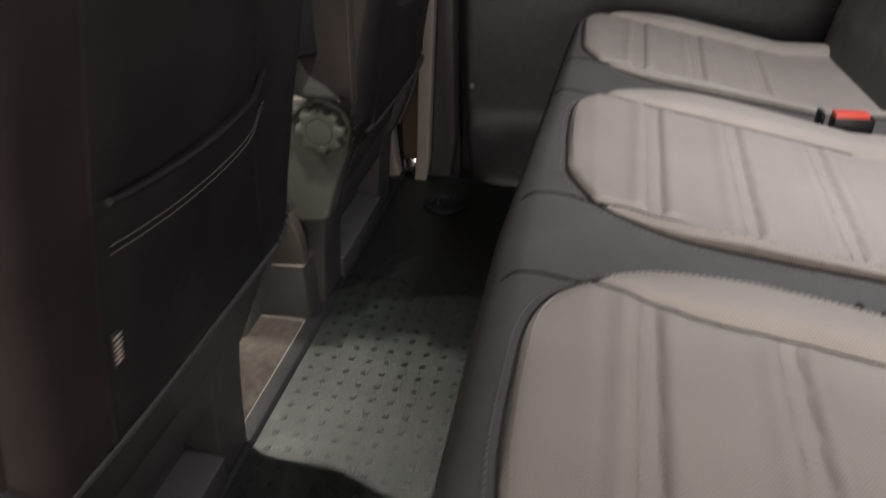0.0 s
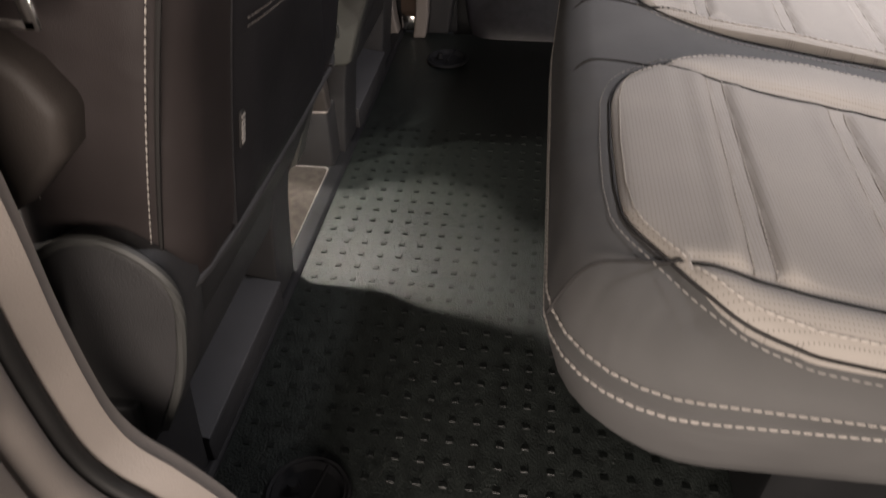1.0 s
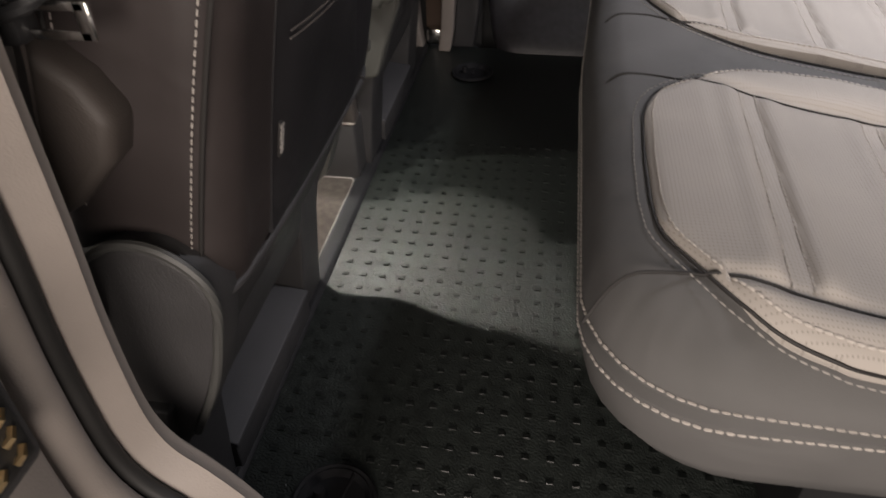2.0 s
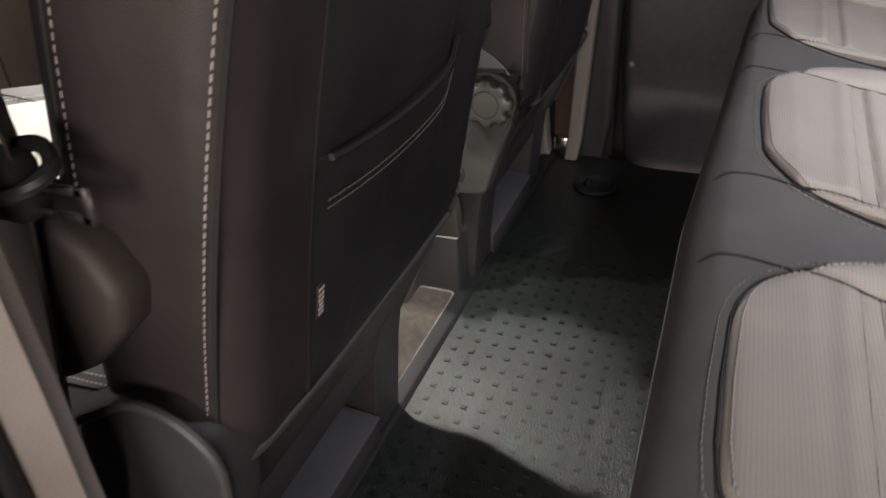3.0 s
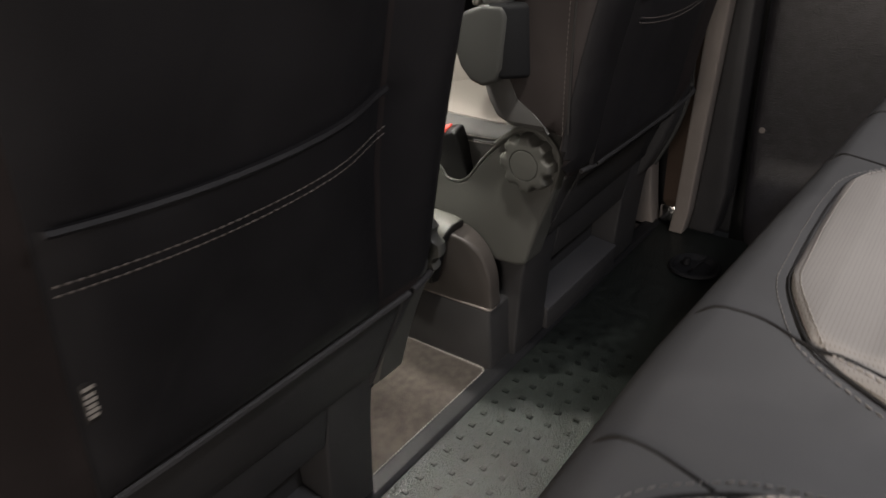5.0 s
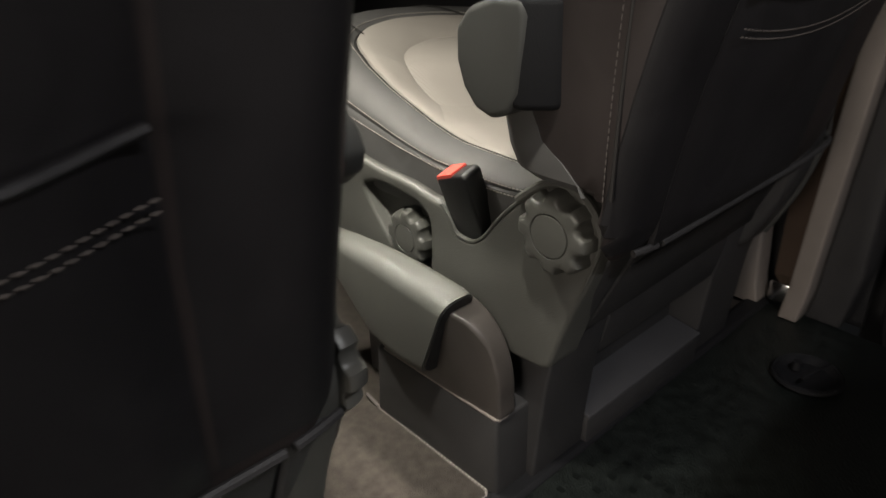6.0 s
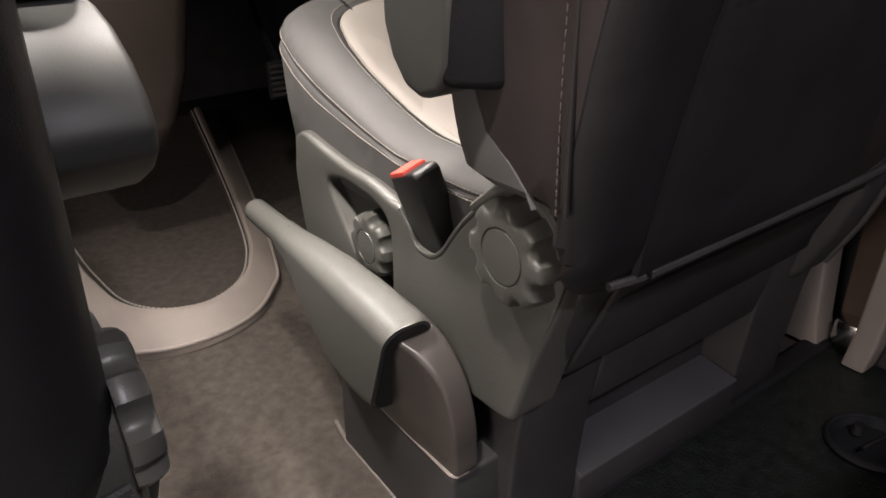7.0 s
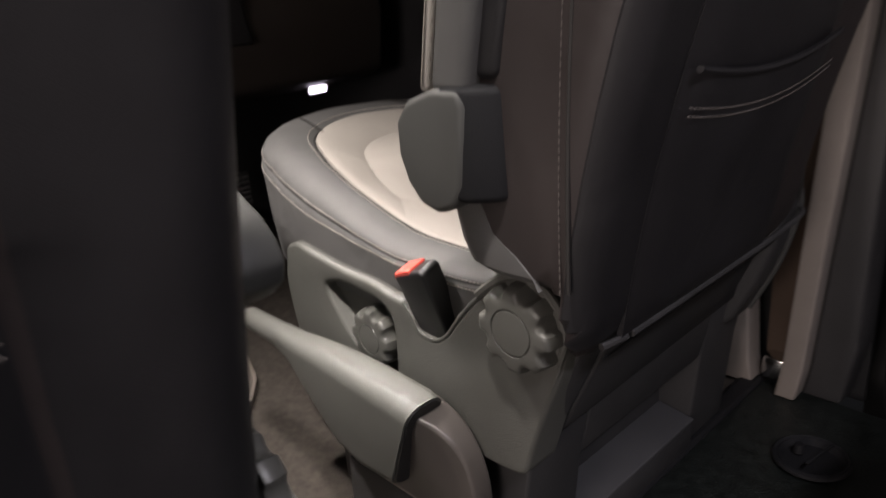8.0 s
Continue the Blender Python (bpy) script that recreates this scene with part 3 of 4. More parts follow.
    # pedestal with a storage pocket
    for v0, v1 in ((-0.262, -0.160), (0.107, 0.181 if side > 0 else 0.200)):
        part("pedestal_side", prism([(-0.31, 0.0), (0.010, 0.0), (0.014, 0.05), (0.024, 0.145), (0.040, 0.235), (-0.31, 0.24)], v0, v1, "y", 0.004), M_PLASTIC_DARK, seat, flip=flip)
    part("pedestal_top", prism([(-0.31, 0.146), (0.022, 0.144), (0.032, 0.185), (0.042, 0.245), (-0.31, 0.245)], -0.160, 0.107, "y", 0.004), M_PLASTIC_DARK, seat, flip=flip)
    part("pedestal_sill", box(-0.05, 0.018, -0.160, 0.107, 0.0, 0.045, 0.004), M_PLASTIC_DARK, seat, flip=flip)
    part("pocket_floor", prism([(-0.034, 0.044), (0.019, 0.040), (0.020, 0.048), (-0.034, 0.056)], -0.159, 0.106, "y", 0.002), M_POCKET, seat, "lighter grey pocket liner", flip=flip)
    part("pocket_wall", box(-0.31, -0.033, -0.160, 0.107, 0.0, 0.146, 0.004), M_PLASTIC_DARK, seat, flip=flip)
    # cushion
    half_plan = [(0.01, 0.10), (0.008, 0.175), (-0.03, 0.202), (-0.12, 0.208), (-0.22, 0.210), (-0.31, 0.209), (-0.375, 0.203), (-0.43, 0.184), (-0.485, 0.145), (-0.53, 0.085), (-0.552, 0.02)]
    plan = smooth_line([(a, b, 0) for a, b in half_plan] + [(a, -b, 0) for a, b in reversed(half_plan)], 5, True)
    mid = -0.19
    seam_table = ((-0.60, 0.447), (-0.50, 0.442), (-0.42, 0.436), (-0.373, 0.429), (-0.346, 0.418), (-0.295, 0.402), (-0.202, 0.381), (-0.142, 0.370), (-0.062, 0.366), (0.05, 0.362))

    def seam_z(x):
        for (xa, za), (xb, zb) in zip(seam_table, seam_table[1:]):
            if x <= xb:
                return za + (zb - za) * (x - xa) / (xb - xa)
        return 0.362

    def ring_in(s_, rise):
        out = []
        s_ += 0.024 * min(1.0, max(0.0, (0.9 - s_) / 0.12)) * min(1.0, s_ / 0.6)
        for p in plan:
            x, v = mid + (p.x - mid) * (s_ if p.x < mid else 1.0), p.y * s_
            k = min(1.0, max(0.45, (-0.05 - x) / 0.25))
            out.append((x, v, seam_z(p.x * 0.6 + x * 0.4) + rise * k))
        return out
    rings = [[(mid + (p.x - mid) * 0.90, p.y * 0.93, 0.295) for p in plan], [(mid + (p.x - mid) * 0.96, p.y * 0.985, 0.31) for p in plan], [(mid + (p.x - mid) * 0.985, p.y * 1.0, 0.35 + 0.3 * (seam_z(p.x) - 0.38)) for p in plan]]
    rings += [ring_in(q, h) for q, h in ((1.0, -0.012), (1.0, -0.006), (0.992, -0.002), (0.986, 0.0), (0.992, 0.003), (0.990, 0.009), (0.975, 0.0165), (0.945, 0.0225), (0.90, 0.0265), (0.85, 0.027), (0.80, 0.0262), (0.755, 0.0240), (0.735, 0.0215), (0.718, 0.015), (0.70, 0.010), (0.6, 0.002), (0.3, -0.004), (0.02, -0.006))]
    part("seat_cushion", loft(rings), M_LEATHER_GREY, seat, "grey leather seat cushion", flip=flip)
    rings = [ring_in(q, h) for q, h in ((0.712, 0.004), (0.712, 0.0185), (0.706, 0.0215), (0.69, 0.0225), (0.65, 0.0200), (0.60, 0.0150), (0.55, 0.0085), (0.515, 0.0030), (0.505, 0.0005), (0.495, 0.0020), (0.47, 0.0045), (0.42, 0.0048), (0.3, 0.003), (0.15, 0.002), (0.02, 0.002))]
    insert = part("seat_insert", loft(rings), M_LEATHER_BEIGE, seat, "pale taupe perforated leather insert", flip=flip)
    part("stitching", stitches(ring_in(0.746, 0.0238), 0.0044, 0.0031, 0.0011, 0.0009), M_THREAD, insert, "pale stitching round the insert", flip=flip)
    part("piping", tube(ring_in(0.7185, 0.0178), 0.0018, 6, True), M_SEAM, insert, "dark seam round the insert", flip=flip)
    for e in (-1, 1):
        seam = [(-0.524, 0.060 * e, 0.452), (-0.50, 0.075 * e, 0.469), (-0.46, 0.088 * e, 0.4705), (-0.415, 0.096 * e, 0.4635), (-0.40, 0.098 * e, 0.458)]
        part("cushion_seam", tube(smooth_line(seam, 5), 0.0011, 6), M_SEAM, seat, "dark sewn seam", flip=flip)
    for shift, rise, wide in ((0.992, 0.0075, 0.0011), (1.002, -0.0095, 0.0011)):
        line = ring_in(shift, rise)
        part("side_stitching", stitches(line[5:-5], 0.0044, 0.0031, wide, 0.0008), M_THREAD, seat, "pale double stitching", flip=flip)
    # aisle side plate
    top = [(-0.352, 0.322), (-0.346, 0.340), (-0.332, 0.350), (-0.308, 0.355), (-0.263, 0.349), (-0.222, 0.344), (-0.169, 0.341), (-0.136, 0.334), (-0.116, 0.331), (-0.103, 0.319), (-0.096, 0.307), (-0.088, 0.302), (-0.069, 0.302), (-0.052, 0.313), (-0.034, 0.336), (-0.016, 0.356), (0.0, 0.371), (0.019, 0.387), (0.035, 0.397), (0.052, 0.401), (0.070, 0.397), (0.084, 0.387), (0.093, 0.374), (0.096, 0.355), (0.092, 0.335), (0.085, 0.312), (0.076, 0.290), (0.061, 0.250), (0.049, 0.213), (0.040, 0.193)]
    outline_ = [(p.x, p.y) for p in smooth_line([(a, b, 0) for a, b in top] + [(0.010, 0.188, 0), (-0.05, 0.187, 0), (-0.13, 0.190, 0), (-0.22, 0.196, 0), (-0.31, 0.205, 0), (-0.345, 0.220, 0), (-0.358, 0.26, 0), (-0.360, 0.30, 0)], 3, True)]
    hollow = [(-0.258, 0.312), (-0.246, 0.322), (-0.222, 0.327), (-0.190, 0.326), (-0.160, 0.322), (-0.143, 0.314), (-0.136, 0.300), (-0.136, 0.27), (-0.139, 0.238), (-0.146, 0.226), (-0.162, 0.226), (-0.188, 0.238), (-0.214, 0.256), (-0.240, 0.284)]
    hollow = [(p.x, p.y) for p in smooth_line([(a, b, 0) for a, b in hollow], 4, True)]
    bm = recessed_plate(outline_, hollow, 0.178, 0.222, 0.203)
    for w in bm.verts:
        w.co.y -= 0.35 * max(0.0, -0.28 - w.co.x) ** 1.5
    sp = part("side_plate", bm, M_PLASTIC, seat, "grey moulded side cover", flip=flip)
    rim = smooth_line([(a - 0.003, 0.222, b) for a, b in top[16:27]], 4)
    part("rim", tube(rim, [0.0048 * min(1.0, (len(rim) - k) / 16) for k in range(len(rim))], 8), M_PLASTIC, sp, flip=flip)
    edge = smooth_line([(a, 0.220, b) for a, b in top[8:17]], 4)
    part("notch_rim", tube(edge, 0.0024, 8), M_PLASTIC, sp, flip=flip)
    knob((0.070, 0.219, 0.365) if side > 0 else (0.053, 0.206, 0.358), 0.038 if side > 0 else 0.0395, 0.0165 if side > 0 else 0.038, 8, 1, seat, flip)
    # The shaft is black to paint the shadow gap behind the knob.
    if side > 0:
        part("shaded_shaft", tube([(0.070, 0.200, 0.365), (0.070, 0.221, 0.365)], 0.024, 20), M_PLASTIC_BLACK, seat, "knob shaft painted black as the gap's shadow", flip=flip)
    knob((-0.178, 0.200, 0.270), 0.033, 0.026, 8, 1, seat, flip, "lumbar_knob")
    # armrest folded up against the back
    dd = [(0.018, 0.572), (0.046, 0.572), (0.050, 0.560), (0.045, 0.500), (0.036, 0.482), (0.015, 0.474), (-0.004, 0.480), (-0.018, 0.496), (-0.026, 0.518), (-0.026, 0.545), (-0.012, 0.562)]
    if side > 0:
        low = [(-0.10, 0.543), (-0.03, 0.546), (0.01, 0.543), (0.040, 0.536), (0.063, 0.525), (0.077, 0.513), (0.083, 0.500), (0.078, 0.487), (0.062, 0.475), (0.026, 0.458), (-0.010, 0.451), (-0.05, 0.456), (-0.10, 0.472)]
        part("armrest_pivot", prism(low, 0.222, 0.266, "y", 0.004, 3), M_PIVOT, seat, "grey rounded armrest pivot cover", flip=flip)
        part("armrest", prism([(-0.40, 0.549), (0.002, 0.549), (0.016, 0.556), (0.010, 0.575), (-0.06, 0.592), (-0.38, 0.60), (-0.41, 0.58)], 0.218, 0.264, "y", 0.008, 4), M_LEATHER_GREY, seat, "grey leather armrest lowered beside the seat", flip=flip)
    else:
        dd = [(a, b - 0.008) for a, b in dd]
        part("armrest_pivot", prism(dd, 0.240, 0.280, "y", 0.006, 4), M_PIVOT, seat, "grey rounded armrest pivot cover", flip=flip)
        part("pivot_back", prism([(0.020, 0.225), (0.070, 0.232), (0.071, 0.252), (0.066, 0.262), (0.0465, 0.2785), (0.020, 0.2785)], 0.478, 0.566, "z", 0.007, 4), M_SOOT, seat, "matte black rear of the armrest pivot", flip=flip)
        part("armrest_back", prism([(0.044, 0.569), (0.068, 0.569), (0.142, 0.90), (0.130, 0.92), (0.118, 0.90)], 0.228, 0.262, "y", 0.008, 4), M_LEATHER_BLACK, seat, "black leather rear of the armrest", flip=flip)
        part("armrest", prism([(0.008, 0.558), (0.046, 0.558), (0.120, 0.90), (0.110, 0.92), (0.085, 0.92), (0.075, 0.90)], 0.230, 0.274, "y", 0.010, 4), M_LEATHER_GREY, seat, "grey leather armrest folded upright", flip=flip)
        part("armrest_pad", prism([(-0.004, 0.560), (0.006, 0.560), (0.074, 0.90), (0.064, 0.90)], 0.232, 0.272, "y", 0.005, 3), M_LEATHER_BEIGE, seat, "pale leather pad on the armrest", flip=flip)
    # door side cover and hinge
    cover = [(-0.40, 0.18), (-0.40, 0.33), (-0.06, 0.347), (-0.005, 0.378), (0.030, 0.398), (0.062, 0.398), (0.088, 0.379), (0.098, 0.350), (0.089, 0.30), (0.073, 0.25), (0.045, 0.19), (0.03, 0.175), (0.0, 0.12), (-0.3, 0.12)]
    if side > 0:
        cover = [(a + (0.008 if a > -0.1 else 0), b + (0.010 if b > 0.3 else 0.004)) for a, b in cover]
    oc = part("outer_cover", prism(cover, -0.252, -0.205, "y", 0.008), M_PLASTIC_DARK, seat, "dark rounded cover over the seat hinge", flip=flip)
    rim = smooth_line([(a + (0.008 if side > 0 else 0), -0.252, b + (0.010 if side > 0 else 0)) for a, b in ((-0.06, 0.347), (-0.005, 0.378), (0.030, 0.398), (0.062, 0.398), (0.088, 0.379), (0.098, 0.350), (0.089, 0.30), (0.073, 0.25), (0.045, 0.19))], 5)
    part("rim", tube(rim, 0.0042, 8), M_PIVOT, oc, "grey raised rim", flip=flip)
    if side > 0:
        part("recliner_housing", prism([(-0.12, 0.43), (-0.12, 0.565), (0.015, 0.568), (0.042, 0.558), (0.066, 0.538), (0.080, 0.512), (0.070, 0.482), (0.032, 0.444), (0.0, 0.425)], -0.262, -0.222, "y", 0.010, 4), M_RECLINER, seat, "brown-grey rounded recliner housing", flip=flip)
    if with_buckle:
        buckle = thing("seat_belt_buckle", "black seat belt buckle with a red release button", "buckle", (-0.09, center + side * 0.2, 0.3))
        tilt = flip @ Matrix.Translation((-0.076, 0.198, 0.290)) @ Matrix.Rotation(radians(-6), 4, "Y") @ Matrix.Rotation(radians(-16), 4, "X")
        part("housing", prism([(-0.020, -0.05), (0.021, -0.05), (0.023, 0.094), (0.018, 0.098), (-0.023, 0.087), (-0.024, 0.082)], -0.013, 0.013, "y", 0.0035), M_PLASTIC_BLACK, buckle, flip=tilt)
        part("release_button", prism([(-0.0240, 0.0800), (-0.0240, 0.0890), (-0.021, 0.0905), (0.002, 0.0965), (0.003, 0.088)], -0.0122, 0.0122, "y", 0.0015, 2), M_RED, buckle, "red push button", flip=tilt)
    return seat


front_seat("passenger_seat", "dark brown leather front passenger seat with map pocket", -0.18, 1, False)
front_seat("driver_seat", "dark brown leather driver's seat with grey cushion and knobs", 0.54, -1, True)

# ---- handbrake ----
hb = thing("handbrake", "grey handbrake lever in a dark plastic floor box", "handbrake", (-0.1, 0.31, 0))
# Pale tube paints the highlight along the floor box's top edge.
part("rim_highlight", tube([(-0.20, 0.2890, 0.1135), (-0.004, 0.2890, 0.1160), (-0.0005, 0.292, 0.1160), (-0.0005, 0.305, 0.1158)], 0.0022, 6), M_TRIM, hb, "top edge painted pale as its highlight")
part("floor_box", prism([(-0.225, 0.0), (0.0, 0.0), (0.000, 0.115), (-0.215, 0.112)], 0.2875, 0.360, "y", 0.005), M_PLASTIC_DARK, hb, "dark plastic floor box")
slab = smooth_line([(-0.14, 0.243, 0), (-0.09, 0.243, 0), (-0.060, 0.239, 0), (-0.036, 0.229, 0), (-0.018, 0.212, 0), (-0.006, 0.190, 0), (0.0005, 0.163, 0), (0.001, 0.138, 0), (-0.003, 0.112, 0), (-0.07, 0.112, 0), (-0.14, 0.112, 0)], 3)
housing = prism([(p.x, p.y) for p in slab], 0.2895, 0.3165, "y", 0.0085, 5)
bmesh.ops.subdivide_edges(housing, edges=[e for e in housing.edges if abs(e.verts[0].co.z - e.verts[1].co.z) < 0.02 and abs(e.verts[0].co.x - e.verts[1].co.x) > 0.03], cuts=5)
for w in housing.verts:
    if w.co.y < 0.302:
        w.co.y -= 0.021 * min(1, max(0, (-0.015 - w.co.x) / 0.055)) * min(1, max(0, (w.co.z - 0.112) / 0.04))
part("lever_housing", housing, M_BROWN, hb, "smooth brown-grey lever housing")
rings = []
for x, lean, zl, zh, w in ((-0.074, 0.044, 0.142, 0.254, 0.0255), (-0.088, 0.044, 0.140, 0.258, 0.0265), (-0.14, 0.02, 0.138, 0.262, 0.026), (-0.19, 0.0, 0.146, 0.263, 0.024), (-0.25, 0.0, 0.192, 0.260, 0.021), (-0.285, 0.0, 0.220, 0.257, 0.018), (-0.315, 0.0, 0.227, 0.258, 0.0155)):
    rings.append([(x + lean * ((b - zl) / (zh - zl) - 0.5), a, b) for a, b in rounded(0.284 - w, 0.284 + w, zl, zh, min(w, (zh - zl) / 2) * 0.75, 6)])
part("sleeve", loft(rings), M_PLASTIC, hb, "grey plastic sleeve over the lever")
# Sleeve end is capped; a black slab paints the dark inside it.
gap = [(-0.0735 + 0.044 * ((b - 0.14) / 0.118 - 0.5), a, b) for a, b in rounded(0.2605, 0.3075, 0.144, 0.252, 0.018, 6)]
part("mouth_shade", loft([gap, [(x + 0.0025, 0.284 + (y - 0.284) * 0.97, z) for x, y, z in gap]]), M_PLASTIC_BLACK, hb, "black slab painted as the shade in the sleeve's end")
part("grip", tube([(-0.30, 0.284, 0.2425), (-0.33, 0.284, 0.243), (-0.395, 0.283, 0.245), (-0.402, 0.283, 0.245)], [0.0155, 0.0155, 0.0145, 0.011], 18), M_PLASTIC, hb, "round grey grip end")

# ---- front cabin ----
tray = thing("console_tray", "pinkish grey moulded tray round a carpet inset", "tray", (-0.9, 0.2, 0))


INNER = [(-1.74, 0.10), (-1.20, 0.115), (-0.90, 0.125), (-0.787, 0.134), (-0.690, 0.150), (-0.632, 0.186), (-0.608, 0.230), (-0.608, 0.268), (-0.640, 0.317), (-0.706, 0.357), (-0.834, 0.397), (-1.205, 0.480), (-1.74, 0.591)]
OUTER = [(-1.74, 0.02), (-1.20, 0.035), (-0.80, 0.050), (-0.66, 0.070), (-0.58, 0.105), (-0.543, 0.160), (-0.532, 0.215), (-0.538, 0.266), (-0.560, 0.315), (-0.610, 0.362), (-0.700, 0.408), (-1.10, 0.514), (-1.74, 0.665)]


def tray_line(blend, z):
    """A U between the inner and the outer edge of the tray's rim."""
    pts = [(a[0] + (b[0] - a[0]) * blend, a[1] + (b[1] - a[1]) * blend, z) for a, b in zip(INNER, OUTER)]
    return smooth_line(pts, 5)


bm = bmesh.new()
rows = [[bm.verts.new(p) for p in tray_line(q, z)] for q, z in ((1.0, -0.005), (0.985, 0.004), (0.93, 0.008), (0.70, 0.018), (0.40, 0.031), (0.25, 0.035), (0.15, 0.034), (0.10, 0.028), (0.09, 0.004))]
for a, b in zip(rows, rows[1:]):
    for i in range(len(a) - 1):
        bm.faces.new((a[i], a[i + 1], b[i + 1], b[i]))
rim = part("rim", bm, M_TRAY, tray, "pinkish grey moulded rim")
bm = bmesh.new()
bm.faces.new([bm.verts.new(p) for p in tray_line(0.095, 0.016)])
r = bmesh.ops.extrude_face_region(bm, geom=bm.faces[:])
bmesh.ops.translate(bm, verts=[v for v in r["geom"] if isinstance(v, bmesh.types.BMVert)], vec=(0, 0, -0.02))
part("edge_bead", tube(tray_line(0.965, 0.0065), 0.0036, 8), M_TRAY, tray, "thin raised outer edge")
# The dark tube stands in for the shadow inside the tray's rim.
part("inner_shade", tube(tray_line(0.085, 0.021), 0.0045, 8), M_SEAM, tray, "dark tube painted as the shade inside the rim")
part("carpet_inset", bm, M_CARPET_DARK, tray, "dark carpet inset")
part("edge_binding", tube(tray_line(0.0, 0.020), 0.0065, 8), M_CARPET_DARK, tray, "dark bound edge")
part("binding_stitching", stitches(tray_line(0.0, 0.0266), 0.0085, 0.0060, 0.0036, 0.0018), M_THREAD_MID, tray, "pale corded stitching")

tower = thing("centre_console", "taupe plastic centre console hanging from the dashboard", "console", (-0.95, 0.25, 0.3), kind="")
LEVELS = ((0.165, 0.235, 0.285, -0.93), (0.18, 0.215, 0.315, -0.905), (0.23, 0.20, 0.335, -0.88), (0.32, 0.185, 0.365, -0.86), (0.45, 0.17, 0.385, -0.84), (0.60, 0.16, 0.395, -0.83), (0.66, 0.16, 0.395, -0.83))
for name, levels, words in (("foot", LEVELS[:3], "rounded taupe foot"), ("housing", LEVELS[2:], "taupe plastic housing")):
    part(name, loft([[(a, b, z) for a, b in rounded(-1.3, x0, h0, h1, 0.03, 4)] for z, h0, h1, x0 in levels]), M_TOWER, tower, words)
part("seam_line", tube([(p[3] + 0.001, p[1] + 0.035, p[0]) for p in LEVELS[2:]], 0.0015, 6), M_SEAM, tower, "dark panel gap")
dash = thing("dashboard", "dark brown moulded dashboard with black vents", "dashboard", (-1.1, 0.4, 0.5))
part("body", prism([(-2.0, 0.42), (-0.98, 0.44), (-0.86, 0.47), (-0.84, 0.60), (-0.90, 0.85), (-2.0, 0.9)], NEAR + 0.02, FAR, "y", 0.02), M_DASH, dash)
part("vent_recess", prism([(0.42, 0.56), (0.60, 0.56), (0.58, 0.72), (0.44, 0.72)], -0.86, -0.832, "x", 0.008), M_PLASTIC_BLACK, dash, "black recess")
ped = thing("brake_pedal", "worn rubber brake pedal on a steel arm", "pedal", (-0.95, 0.56, 0.2))
pad = part("pad", box(-0.96, -0.945, 0.535, 0.60, 0.225, 0.30, 0.006), M_PLASTIC_BLACK, ped, "ribbed rubber pad")
for k in range(6):
    part("rib", box(-0.946, -0.941, 0.54, 0.595, 0.232 + 0.011 * k, 0.238 + 0.011 * k, 0.0015), M_PLASTIC_DARK, pad)
part("arm", tube([(-0.955, 0.57, 0.27), (-1.05, 0.57, 0.36), (-1.1, 0.57, 0.45)], 0.008, 8), M_PLASTIC_BLACK, ped, "thin black arm")
# A glowing block paints screen glare here; it is no lamp.
glint = thing("screen_glare", "small glowing block painting screen glare under the dark dashboard", "lamp", (-0.92, 0.78, 0.44))
part("glare_block", box(-0.93, -0.915, 0.765, 0.805, 0.437, 0.452, 0.003), M_GLARE, glint)

# ---- near pillar ----
np_ = thing("door_pillar", "taupe plastic door pillar with a dark seal and felt base", "pillar", (0.02, -0.5, 0), kind="structure")
EDGE = smooth_line([(0.090, 1.32, 0), (0.083, 0.90, 0), (0.077, 0.65, 0), (0.073, 0.56, 0), (0.070, 0.47, 0), (0.066, 0.40, 0), (0.066, 0.335, 0), (0.070, 0.295, 0), (0.081, 0.268, 0), (0.104, 0.243, 0), (0.133, 0.203, 0), (0.165, 0.14, 0), (0.20, 0.05, 0), (0.24, -0.05, 0)], 5)


def along_edge(section, y, width=1.0):
    """A closed section of (inwards, outwards) carried along the doorway's edge."""
    rings = []
    for i, p in enumerate(EDGE):
        d = EDGE[min(i + 1, len(EDGE) - 1)] - EDGE[max(i - 1, 0)]
        n = Vector((-d.y, d.x, 0)).normalized()
        rings.append([(p.x + n.x * a, y + b, p.y + n.y * a) for a, b in section])
    return loft(rings)


def bead(a, b, r, squash=1.0, sides=12):
    return [(a + r * math.cos(k * math.tau / sides), b + r * squash * math.sin(k * math.tau / sides)) for k in range(sides)]


part("inner_trim", along_edge([(-0.003, 0.0), (0.0, -0.003), (-0.011, -0.019), (-0.014, -0.021), (-0.045, -0.021), (-0.045, 0.014), (-0.010, 0.014), (-0.005, 0.010)], -0.495), M_TRIM, np_)
part("seal", along_edge(bead(-0.018, -0.0285, 0.0075), -0.495), M_SEAL, np_, "black rubber door seal")
part("ridge", along_edge(bead(-0.026, -0.053, 0.018, 1.05, 16), -0.495), M_TRIM, np_, "rounded taupe door aperture ridge")
part("groove", along_edge([(-0.030, -0.070), (-0.030, -0.080), (-0.06, -0.080), (-0.06, -0.070)], -0.495), M_SEAL, np_, "black gap beside the ridge")
part("outer_trim", along_edge([(-0.006, -0.078), (-0.002, -0.083), (0.0, -0.150), (-0.05, -0.150), (-0.05, -0.078)], -0.495), M_TRIM, np_)
part("foot", prism([(-0.02, -0.05), (0.19, -0.05), (0.16, 0.09), (0.128, 0.165), (0.10, 0.200), (0.076, 0.225), (0.055, 0.24), (-0.02, 0.24)], -0.524, -0.506, "y", 0.004), M_FELT, np_, "speckled grey felt foot")
